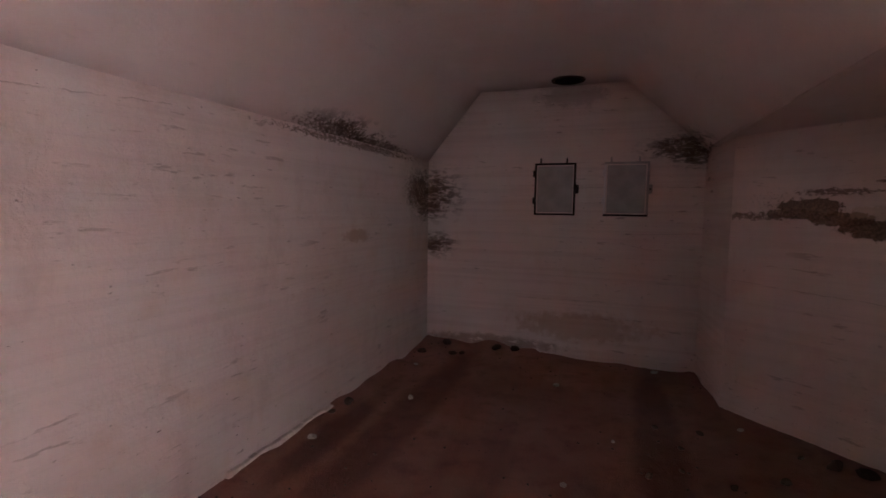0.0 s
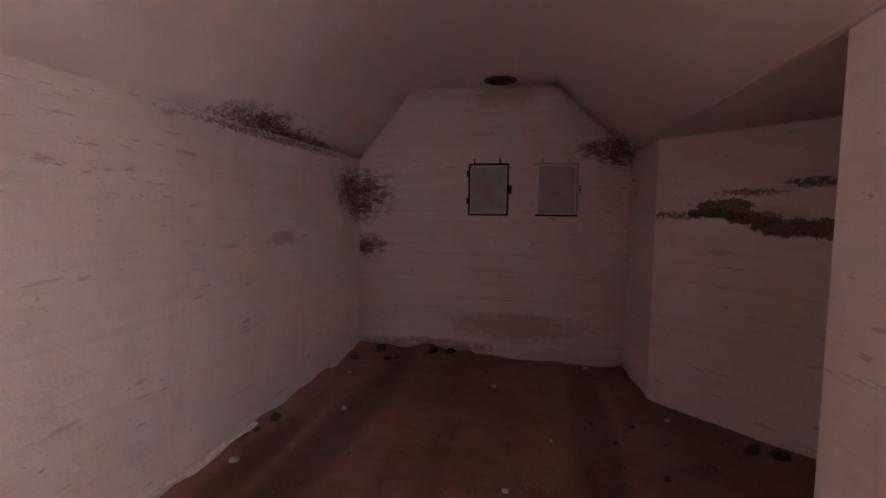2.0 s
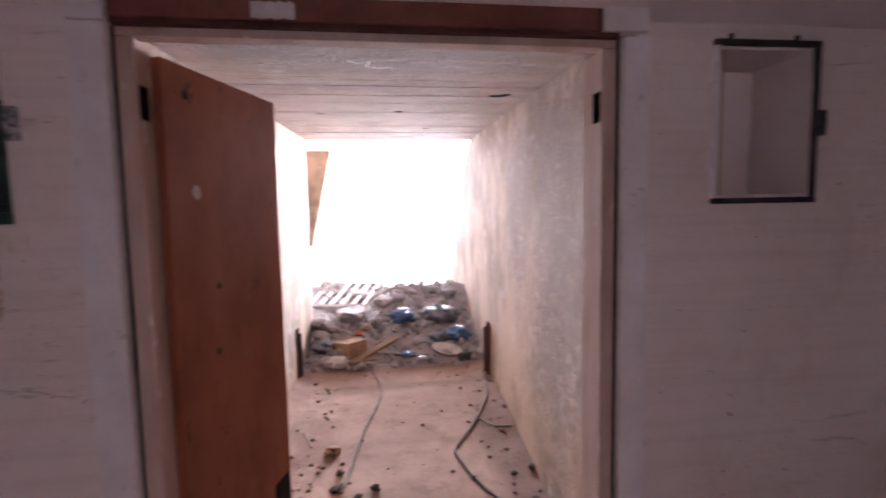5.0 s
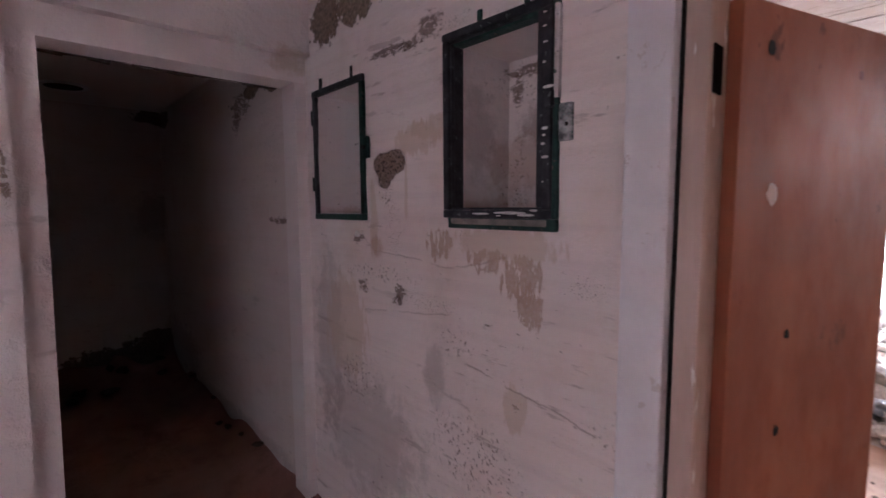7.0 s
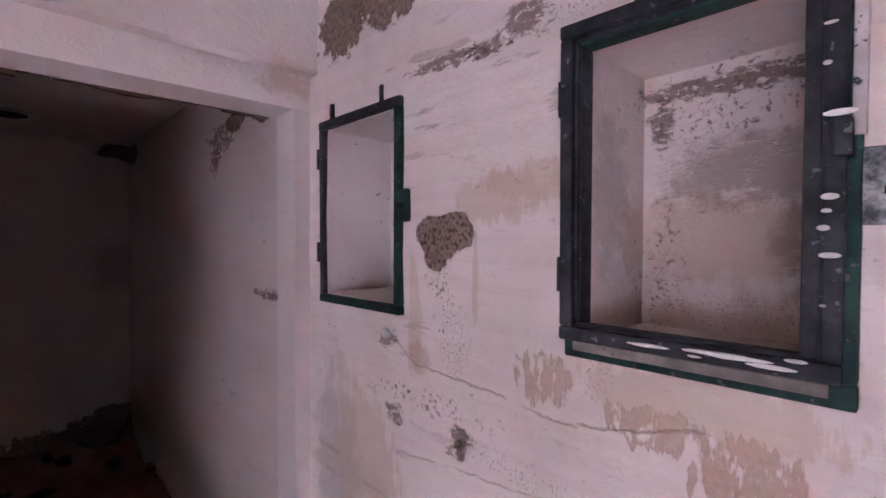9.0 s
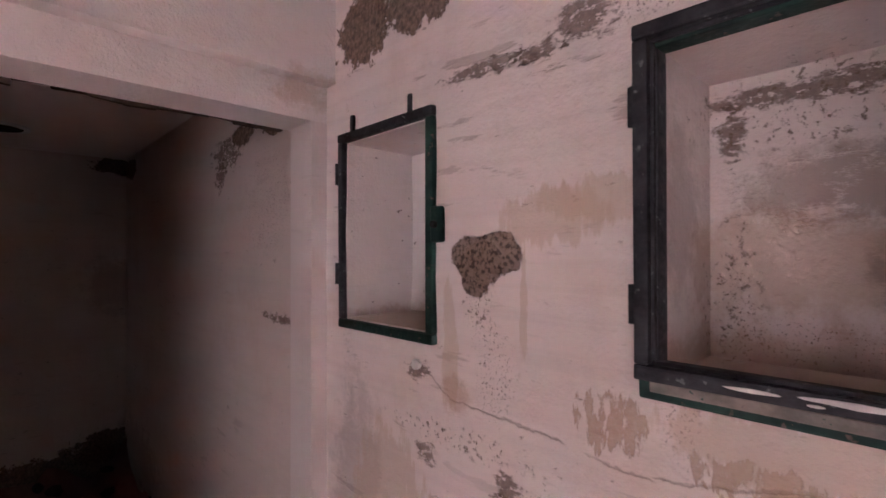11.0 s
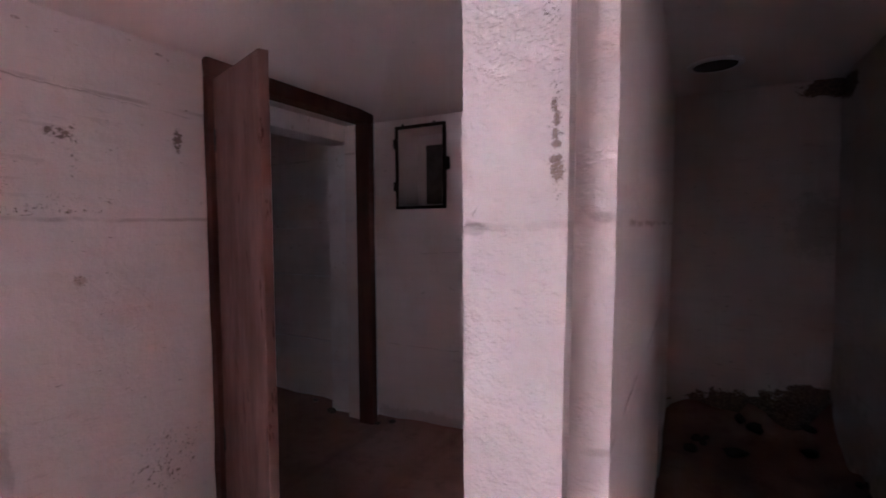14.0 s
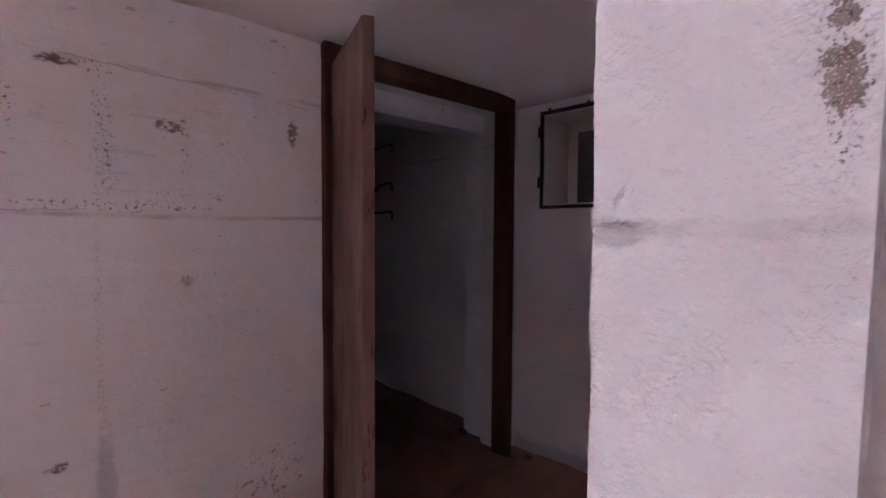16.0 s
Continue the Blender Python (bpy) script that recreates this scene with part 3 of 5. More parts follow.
def bend(points, steps=8):
    """A smooth line through a few points."""
    p = [Vector(q) for q in points]
    p = [p[0] * 2 - p[1], *p, p[-1] * 2 - p[-2]]
    out = []
    for a, b, c, d in zip(p, p[1:], p[2:], p[3:]):
        for i in range(steps):
            t = i / steps
            out.append(0.5 * (2 * b + (c - a) * t + (2 * a - 5 * b + 4 * c - d) * t * t + (3 * b - a - 3 * c + d) * t ** 3))
    return out + [p[-2]]


def slab_wall(place, us, vs, depth_at, thick, rough=0.0, cell=0.0):
    """A wall with openings and recesses. place(u, v, d): the point d deep behind the face; depth_at(u, v): 0, a recess's depth, or None for an opening."""
    bm = bmesh.new()

    def cuts(xs):
        out = []
        for a, b in zip(xs, xs[1:]):
            n = max(1, round((b - a) / cell)) if cell else 1
            out += [a + (b - a) * i / n for i in range(n)]
        return out + [xs[-1]]

    us, vs = cuts(sorted(set(us))), cuts(sorted(set(vs)))
    memo = {}

    def vert(u, v, d):
        key = (round(u, 4), round(v, 4), round(d, 4))
        if key not in memo:
            q = Vector(place(u, v, d))
            if rough and d < thick:
                q += Vector(place(0, 0, rough * noise.noise(q * 5.0) + rough * 0.5 * noise.noise(q * 17.0))) - Vector(place(0, 0, 0))
            memo[key] = bm.verts.new(q)
        return memo[key]

    def deep(i, j):
        if not (0 <= i < len(us) - 1 and 0 <= j < len(vs) - 1):
            return None
        return depth_at((us[i] + us[i + 1]) / 2, (vs[j] + vs[j + 1]) / 2)

    def quad(*ps, inside=False):
        bm.faces.new([vert(*p) for p in ps]).material_index = 1 if inside else 0

    for i in range(len(us) - 1):
        for j in range(len(vs) - 1):
            u0, u1, v0, v1, d = us[i], us[i + 1], vs[j], vs[j + 1], deep(i, j)
            if d is None:
                continue
            quad((u0, v0, d), (u1, v0, d), (u1, v1, d), (u0, v1, d), inside=d > 0.1)
            quad((u0, v0, thick), (u1, v0, thick), (u1, v1, thick), (u0, v1, thick))
            for di, dj, a, b in ((-1, 0, (u0, v0), (u0, v1)), (1, 0, (u1, v0), (u1, v1)), (0, -1, (u0, v0), (u1, v0)), (0, 1, (u0, v1), (u1, v1))):
                e = deep(i + di, j + dj)
                e = thick if e is None else e
                if e > d:
                    quad((*a, d), (*b, d), (*b, e), (*a, e), inside=0.1 < e < thick)
    return bm


def holes(*rects):
    """A depth function from (u0, u1, v0, v1, depth) rectangles; depth None goes through."""
    def depth_at(u, v):
        for u0, u1, v0, v1, d in rects:
            if u0 < u < u1 and v0 < v < v1:
                return d
        return 0.0
    return depth_at


def wall_x(x, out, ys, zs, depth_at, thick, rough=0.0, cell=0.0):
    return slab_wall(lambda u, v, d: (x + out * d, u, v), ys, zs, depth_at, thick, rough, cell)


def wall_y(y, out, xs, zs, depth_at, thick, rough=0.0, cell=0.0):
    return slab_wall(lambda u, v, d: (u, y + out * d, v), xs, zs, depth_at, thick, rough, cell)


def prism(outline, z0, z1):
    """An upright block over a plan outline."""
    bm = bmesh.new()
    low, top = [bm.verts.new((x, y, z0)) for x, y in outline], [bm.verts.new((x, y, z1)) for x, y in outline]
    bm.faces.new(low)
    bm.faces.new(top)
    for i in range(len(low)):
        j = (i + 1) % len(low)
        bm.faces.new((low[i], low[j], top[j], top[i]))
    return bm


# ---- large structure ----
EAVE, CROWN = 2.09, 2.81
VAULT_Y = -1.47
N_Y, S_Y, BACK_Y = 4.98, -3.02, -5.03
E_X = 0.955
CAB_W = ((0.54, 0.935, 1.49, 2.04), (-2.985, -2.56, 1.478, 2.065), (-2.06, -1.64, 1.465, 2.07))
CAB_N = ((-0.80, -0.383, 1.505, 2.04), (-0.11, 0.305, 1.505, 2.04))
CAB_S = (0.375, 0.79, 1.60, 2.20)
CAB_DEEP = 0.26


def inset(r, k=0.03):
    return (r[0] + k, r[1] - k, r[2] + k, r[3] - k)


DOOR_W = (-1.335, 0.20, -0.3, 2.035)
GAP_W = (-1.40, 0.265, -0.3, 2.09)
west_holes = [(*inset(r), CAB_DEEP) for r in CAB_W] + [(*GAP_W, None)]
ys = [-6.4, -3.2, 5.3] + [v for r in CAB_W for v in inset(r)[:2]] + list(GAP_W[:2])
zs = [-0.3, 2.9] + [v for r in CAB_W for v in inset(r)[2:]] + [GAP_W[3]]
structure(link_mesh("wall_west", wall_x(W, -1, ys, zs, holes(*west_holes), 0.42, 0.006, 0.12), (M_west, M_niche)),
          "whitewashed concrete wall with cracks, stains and square niches", "wall")

xs = [-2.42, 0.80 + 0.45] + [v for r in CAB_N for v in inset(r)[:2]]
zs = [-0.3, 3.1] + [v for r in CAB_N for v in inset(r)[2:]]
structure(link_mesh("wall_north", wall_y(N_Y, 1, xs, zs, holes(*[(*inset(r), 0.035) for r in CAB_N]), 0.4, 0.006, 0.12), M_north),
          "whitewashed end wall with board marks under a vaulted ceiling", "wall")

# short return beside the end wall, then the slanting wall of the side passage
structure(link_mesh("wall_return", prism(((0.79, 4.98), (0.845, 4.13), (1.25, 4.13), (1.25, 4.98)), -0.3, 2.6), M_north),
          "narrow whitewashed return beside the end wall", "wall")
DX, DY = (0.735, -0.678)


def slant(u, v, d):
    return (0.845 + DX * u + 0.678 * d, 4.13 + DY * u + 0.735 * d, v)


structure(link_mesh("wall_slant", slab_wall(slant, [0.0, 3.2], [-0.3, 2.6], holes(), 0.3, 0.006, 0.12), M_diag),
          "slanting whitewashed wall with a long strip of peeled plaster", "wall")
structure(link_mesh("wall_passage", prism(((0.899, 1.88), (3.0, -0.05), (3.0, -0.4), (E_X + 0.3, 1.2), (0.906, 1.3)), -0.3, 2.6), M_diag),
          "whitewashed wall on the near side of the passage", "wall")
structure(link_mesh("wall_passage_end", prism(((3.0, 2.3), (3.5, 2.3), (3.5, -0.6), (3.0, -0.6)), -0.3, 2.6), M_diag),
          "whitewashed wall at the end of the side passage", "wall")

DOOR_E = (-4.915, -3.69, -0.3, 2.225)
structure(link_mesh("wall_east", slab_wall(lambda u, v, d: (E_X - 0.0115 * (u + 3.0) + d, u, v), [-5.4, 1.40, DOOR_E[0], DOOR_E[1]], [-0.3, 2.9, DOOR_E[3]], holes((*DOOR_E, None)), 0.2, 0.008, 0.12), M_east),
          "mauve-white concrete wall with pour lines and mould specks", "wall")

r = inset(CAB_S)
structure(link_mesh("wall_south", wall_y(BACK_Y, -1, [-1.0, 1.2, r[0], r[1]], [-0.3, 2.9, r[2], r[3]], holes((*r, CAB_DEEP)), 0.4, 0.006, 0.12), (M_south, M_niche)),
          "whitewashed end wall with one small niche", "wall")

# pier between the passage and the dark corridor; a rebate runs round the corridor's opening
JL, JR, LINT = -1.018, -1.945, 2.12
REBATE, FASCIA, STEP = -0.936, 2.235, 0.055
pier = slab_wall(lambda u, v, d: (u, S_Y - d, v), [JL, REBATE, -0.71], [-0.3, LINT, FASCIA, 3.0], holes((JL - 1, REBATE, -1, FASCIA, STEP)), 3.4, 0.011, 0.035)
for v in pier.verts:
    if v.co.x < -0.78:
        v.co.x += 0.016 * max(0.0, 1.7 - v.co.z)
structure(link_mesh("wall_pier", pier, M_pier), "thick whitewashed pier with rough lumpy plaster", "wall")
lintel = slab_wall(lambda u, v, d: (u, S_Y - d, v), [W - 0.1, JL], [LINT, FASCIA, 3.0], holes((-9, 9, -1, FASCIA, STEP)), 0.22, 0.005, 0.05)
structure(link_mesh("wall_lintel", lintel, M_pier), "whitewashed lintel over the corridor opening", "wall")
bm = bmesh.new()
for k in range(12):
    x0 = -1.93 + k * 0.075
    box(bm, (x0, S_Y - 0.246, LINT - 0.004 - 0.016 * noise.noise(Vector((k * 1.7, 4, 2)))), (x0 + 0.077, S_Y - 0.223, LINT + 0.10), 0.004, 0.008)
part("board_remnant", bm, M_clod, bpy.data.objects["wall_lintel"], "dark splintered board left in the concrete")
structure(link_mesh("jamb_stub", wall_y(S_Y - STEP, -1, [W - 0.05, JR], [-0.3, LINT], holes(), 0.14, 0.004, 0.05), M_ceiling),
          "narrow whitewashed jamb in the corner", "wall")
structure(link_mesh("wall_corridor_end", wall_y(-6.05, -1, [W - 0.3, -0.6], [-0.3, 2.7], holes(), 0.3, 0.006, 0.12), M_inner),
          "stained whitewashed wall at the corridor's end", "wall")
structure(link_mesh("wall_corridor_west", wall_x(W + 0.012, -1, [-6.05, S_Y - 0.19], [-0.3, 2.6], holes(), 0.1, 0.006, 0.12), M_inner),
          "whitewashed corridor wall with peeled patches", "wall")
bm = bmesh.new()
box(bm, (W - 0.3, -6.3, 2.42), (-0.9, S_Y - 0.21, 2.7))
structure(link_mesh("ceiling_corridor", bm, M_ceiling), "flat whitewashed corridor ceiling with a round hole", "ceiling")

# vaulted ceiling over the main room: eaves, slopes and a flat crown; the south bay is flat over its upright western wall and hipped at its end
bm = bmesh.new()


def strips(rows):
    made = [[bm.verts.new(p) for p in row] for row in rows]
    for a, b in zip(made, made[1:]):
        for k in range(len(a) - 1):
            bm.faces.new((a[k], a[k + 1], b[k + 1], b[k]))


def section(y, wz, ec, ee, ez):
    return [(W - 0.3, y, wz + 0.12), (W, y, wz), (-1.40, y, CROWN), (ec, y, CROWN), (ee, y, ez), (ee + 0.4, y, ez + 0.12)]


strips([section(5.2, 2.10, 0.066, 0.80, 2.12), section(1.9, EAVE, 0.12, 0.897, 2.13), section(VAULT_Y, EAVE, 0.27, E_X - 0.012, 2.23)])
strips([[(W - 0.3, y, CROWN), (-0.9, y, CROWN), (ec, y, CROWN), (E_X + 0.005, y, e), (E_X + 0.4, y, e + 0.12)] for y, ec, e in ((VAULT_Y - 0.001, 0.27, 2.23), (-3.1, 0.32, 2.29))])
strips([[(-0.9, y, c), (ec, y, c), (E_X + 0.005, y, e), (E_X + 0.4, y, e + 0.12)] for y, c, ec, e in ((-3.1, CROWN, 0.32, 2.29), (-4.46, CROWN, 0.38, 2.29), (-5.05, 2.23, 0.95, 2.25))])
bmesh.ops.remove_doubles(bm, verts=bm.verts[:], dist=0.003)
bmesh.ops.subdivide_edges(bm, edges=bm.edges[:], cuts=5, use_grid_fill=True)
top = bmesh.ops.extrude_face_region(bm, geom=bm.faces[:])
for v in top["geom"]:
    if isinstance(v, bmesh.types.BMVert):
        v.co.z += 0.75
for v in bm.verts:
    v.co.z += 0.010 * noise.noise(v.co * 1.7)
bm.normal_update()
for f in bm.faces:
    f.smooth = abs(f.normal.z) > 0.3
structure(link_mesh("ceiling", bm, M_ceiling), "smooth vaulted ceiling with sloping sides, dull white", "ceiling")
bm = bmesh.new()
v = [bm.verts.new(p) for p in ((0.78, 5.0, 2.125), (0.80, 4.2, 2.125), (0.895, 1.7, 2.135), (3.4, -0.6, 2.14), (3.4, 2.3, 2.14))]
bm.faces.new(v)
for f in bmesh.ops.extrude_face_region(bm, geom=bm.faces[:])["geom"]:
    if isinstance(f, bmesh.types.BMVert):
        f.co.z += 0.3
structure(link_mesh("ceiling_passage", bm, M_ceiling), "flat dull white ceiling over the side passage", "ceiling")

# entrance tunnel: side walls that spread outwards, board-marked soffit
T_IN, T_OUT = W - 0.012, -5.70
structure(link_mesh("wall_tunnel_north", slab_wall(lambda u, v, d: (u, 0.19 + (T_IN - u) * 0.054 + d, v), [T_OUT, T_IN], [-0.3, 2.5], holes(), 0.4, 0.004, 0.08), M_tunnel),
          "rough stained tan concrete tunnel wall", "wall")
structure(link_mesh("wall_tunnel_south", slab_wall(lambda u, v, d: (u, -1.34 - (T_IN - u) * 0.012 - d, v), [T_OUT, T_IN], [-0.3, 2.5], holes(), 0.24, 0.004, 0.08), M_tunnel),
          "rough stained tan concrete tunnel wall behind the door leaf", "wall")
board_rng = random.Random(3)
edges = [T_OUT + (T_IN - T_OUT) * i / 30 for i in range(31)]
steps = [0.0010 * board_rng.randrange(4) for i in range(31)]


def board(u, v):
    return steps[min(30, int((u - T_OUT) / (T_IN - T_OUT) * 30))]


bm = slab_wall(lambda u, v, d: (u, v, 2.045 + (T_IN - u) * 0.055 + d), edges, [-1.8, 0.7], board, 0.5, 0.0015, 0.11)
structure(link_mesh("ceiling_tunnel", bm, M_tunnel_top), "board-marked concrete tunnel soffit", "ceiling")

# room behind the eastern door
structure(link_mesh("wall_far_room", wall_y(-5.09, -1, [E_X + 0.2, 4.2], [-0.3, 2.7], holes(), 0.3, 0.005, 0.12), M_east),
          "dim bluish-white wall beyond the open door", "wall")
for z, high in ((1.495, 0.075), (1.065, 0.016), (0.52, 0.014)):
    part("pour_ridge", boxed((1.40, -5.10, z - high / 2), (3.6, -5.078, z + high / 2), 0.004, 0.004), M_casing, bpy.data.objects["wall_far_room"], "pale ridge at a pour line")
bm = bmesh.new()
box(bm, (1.17, -5.2, -0.2), (1.39, -4.965, 2.10), 0.01, 0.006)
structure(link_mesh("pilaster", bm, M_casing), "white pilaster behind the door frame", "wall")
bm = bmesh.new()
box(bm, (1.17, -5.2, 2.104), (1.39, -3.3, 2.24), 0.01, 0.006)
structure(link_mesh("beam", bm, M_casing), "white beam behind the door frame", "wall")
bm = bmesh.new()
box(bm, (1.155, -5.4, 2.42), (4.4, -1.9, 2.7))
structure(link_mesh("ceiling_far_room", bm, M_ceiling), "dark ceiling of the far room", "ceiling")
structure(link_mesh("wall_far_end", wall_x(4.0, 1, [-5.3, -1.9], [-0.3, 2.7], holes(), 0.3), M_east), "dim whitewashed wall of the far room", "wall")
structure(link_mesh("wall_far_side", wall_y(-2.2, 1, [1.155, 4.2], [-0.3, 2.7], holes(), 0.3), M_east), "dim whitewashed wall of the far room", "wall")


# ---- floors and ground ----
def soil_sheet(x0, x1, y0, y1, cell, height):
    bm = bmesh.new()
    nx, ny = round((x1 - x0) / cell), round((y1 - y0) / cell)
    grid = [[bm.verts.new((x0 + (x1 - x0) * i / nx, y0 + (y1 - y0) * j / ny, 0)) for j in range(ny + 1)] for i in range(nx + 1)]
    for col in grid:
        for v in col:
            v.co.z = height(v.co.x, v.co.y)
    for i in range(nx):
        for j in range(ny):
            bm.faces.new((grid[i][j], grid[i + 1][j], grid[i + 1][j + 1], grid[i][j + 1]))
    for f in bm.faces:
        f.smooth = True
    return bm


def floor_height(x, y):
    p = Vector((x, y, 0))
    z = 0.012 * noise.noise(p * 1.3) + 0.008 * noise.noise(p * 5) + 0.004 * noise.noise(p * 14)
    lump = 0.5 + 0.9 * noise.noise(p * 3.1 + Vector((4, 0, 0)))

    def heap(d, width, high):
        return high * max(0.0, 1 - max(0.0, d) / width) ** 1.6 * max(0.15, lump)

    if y > S_Y:
        z += heap(x - W, 0.22, 0.06)
        if x < 0.4:
            z += heap(N_Y - y, 0.35, 0.13 if x < -0.7 else 0.07)
    else:
        if x < JL:
            z += heap(x - W, 0.3, 0.12) + heap(y + 6.05, 0.55, 0.30 if x < -1.5 else 0.16)
        else:
            z += heap(y - BACK_Y, 0.2, 0.05)
    s = 0.678 * (0.845 - x) + 0.735 * (4.13 - y)
    if x > 0.7 and y > 1.5:
        z += heap(s, 0.25, 0.03)
    return z


structure(link_mesh("floor", soil_sheet(W - 0.02, 4.0, -6.1, 5.0, 0.055, floor_height), M_soil),
          "red-brown earth floor with darker tracks and heaped edges", "floor")


def tunnel_height(x, y):
    p = Vector((x, y, 0.7))
    z = 0.004 + 0.010 * noise.noise(p * 1.6) + 0.006 * noise.noise(p * 7)
    if x > -2.5:
        z += 0.02 * noise.noise(p * 9) * (x + 2.5) * 2
    side = min(0.30 - y, y + 1.4)
    z += 0.05 * max(0.0, 1 - side / 0.3) ** 1.5 * (0.6 + noise.noise(p * 4))
    if x < -4.85:
        k = min(1.0, (-4.85 - x) / 1.75)
        z += 0.46 * k + 0.07 * noise.noise(p * 2.6) * min(1, k * 4) + 0.05 * noise.noise(p * 8) * min(1, k * 4)
    if x < -6.7:
        z -= min(0.5, (-6.7 - x) * 0.35)
    return z


structure(link_mesh("floor_tunnel", soil_sheet(-4.92, W, -1.9, 0.8, 0.05, tunnel_height), M_dust),
          "pale dusty tunnel floor", "floor")
structure(link_mesh("ground_heap", soil_sheet(-8.0, -4.85, -1.9, 0.8, 0.05, lambda x, y: tunnel_height(x, y) + 0.004), M_heap),
          "grey dusty heap of rubble in the tunnel mouth", "ground")
bm = bmesh.new()
for ring in (((-8.0, -1500), (-8.0, 1500), (-3000, 1500), (-3000, -1500)),):
    bm.faces.new([bm.verts.new((x, y, -0.05)) for x, y in ring])
structure(link_mesh("ground", bm, M_ground), "pale bare ground outside the tunnel", "ground")


# the cutting outside: a leaning bank on one side, a sloping wing wall on the other
def bank(x0, x1, profile, side):
    bm = bmesh.new()
    ends = []
    for x in (x0, x1):
        ends.append([bm.verts.new((x + 0.1 * noise.noise(Vector((x, z, 0))), y, z)) for y, z in profile] + [bm.verts.new((x, profile[-1][0] + side * 0.5, profile[-1][1])), bm.verts.new((x, profile[0][0] + side * 0.9, profile[0][1]))])
    n = len(ends[0])
    for k in range(n):
        bm.faces.new((ends[0][k], ends[0][(k + 1) % n], ends[1][(k + 1) % n], ends[1][k]))
    bm.faces.new(ends[0])
    bm.faces.new(ends[1])
    return bm


structure(link_mesh("wall_cutting_south", bank(-6.2, -6.8, ((-1.80, -0.2), (-1.80, 1.05), (-1.43, 1.08), (-1.18, 2.20)), -1), M_tunnel), "earth-coloured bank of the cutting, leaning inwards", "wall")
bm = bmesh.new()
wing = ((T_OUT + 0.001, -0.3), (T_OUT + 0.001, 2.25), (-7.3, 1.76), (-8.9, 1.22), (-10.6, 0.72), (-10.6, -0.3))
rows = [[bm.verts.new((x, 0.194 + (T_IN - x) * 0.054 + d, z)) for x, z in wing] for d in (0.0, 0.35)]
bm.faces.new(rows[0])
bm.faces.new(rows[1][::-1])
for k in range(len(wing)):
    n = (k + 1) % len(wing)
    bm.faces.new((rows[0][k], rows[0][n], rows[1][n], rows[1][k]))
structure(link_mesh("wall_cutting_north", bm, M_tunnel), "concrete wing wall running out of the tunnel, its top sloping down", "wall")
# added plane, glowing white in place of the bright outdoors
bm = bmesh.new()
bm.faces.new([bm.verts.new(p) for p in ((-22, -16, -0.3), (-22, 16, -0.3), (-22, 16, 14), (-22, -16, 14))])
structure(link_mesh("backdrop", bm, M_glow), "added plane glowing white in place of the bright outdoors", "backdrop")

# unseen slab added above the whole shelter to keep sun and sky light out
bm = bmesh.new()
box(bm, (-5.80, -7.2, 3.24), (5.2, 6.4, 3.9), 0.05)
structure(link_mesh("roof", bm, M_ground), "unseen slab added over the shelter to block sun and sky", "roof")


# ---- wall cabinets: iron frames round the niches ----
def on_wall(side, r, face):
    """The pose of a cabinet's lower left corner: x along the wall to the right, y up, z into the room."""
    if side == "west":
        return Matrix(((0, 0, 1, face), (1, 0, 0, r[0]), (0, 1, 0, r[2]), (0, 0, 0, 1)))
    if side == "north":
        return Matrix(((1, 0, 0, r[0]), (0, 0, -1, face), (0, 1, 0, r[2]), (0, 0, 0, 1)))
    return Matrix(((-1, 0, 0, r[1]), (0, 0, 1, face), (0, 1, 0, r[2]), (0, 0, 0, 1)))


def bar(u0, v0, u1, v1, w0, w1, bevel=0.005, jitter=0.003):
    return boxed((u0, v0, w0), (u1, v1, w1), bevel, jitter)


def rim(name, thing, w, h, wide, w0, w1, mats, label=""):
    """Four bars round an opening, mitred by butting."""
    made = [part(name, bar(0, h - wide, w, h, w0, w1), mats[0], thing, label),
            part(name, bar(0, 0, w, wide, w0, w1), mats[1], thing, label),
            part(name, bar(0, wide, wide, h - wide, w0, w1 - 0.002), mats[2], thing, label),
            part(name, bar(w - wide, wide, w, h - wide, w0, w1 - 0.002), mats[3], thing, label)]
    return made


def cabinet(side, r, face, mats, label, wide=0.026, clasp=0.5, panel=None, lug=0.05):
    w, h = r[1] - r[0], r[3] - r[2]
    thing = tagged(empty("wall_cabinet", on_wall(side, r, face)), label, "wall cabinet", "cabinets in the walls")
    rim("frame_bar", thing, w, h, wide, -0.03, 0.016, mats)
    for u in (0.13, 0.76):
        part("lug", boxed((w * u, h - 0.004, -0.004), (w * u + 0.016, h + lug, 0.008), 0.004, 0.002), mats[0], thing)
    for v in (0.22, 0.74):
        bm = bmesh.new()
        tube(bm, [(-0.006, h * v, 0.008), (-0.006, h * v + 0.065, 0.008)], 0.011, 8)
        part("hinge", bm, mats[2], thing)
    if clasp:
        bm = boxed((w - 0.008, h * clasp - 0.045, -0.002), (w + 0.032, h * clasp + 0.045, 0.016), 0.008, 0.003)
        plate = part("clasp", bm, mats[3], thing)
        bm = bmesh.new()
        tube(bm, [(w + 0.012, h * clasp, 0.012), (w + 0.012, h * clasp, 0.026)], 0.009, 8)
        part("bolt", bm, M_iron, plate)
    if panel:
        part("panel", boxed((wide - 0.004, wide - 0.004, -0.030), (w - wide + 0.004, h - wide + 0.004, -0.018), 0.002), panel, thing, "dull grey closed panel")
    return thing


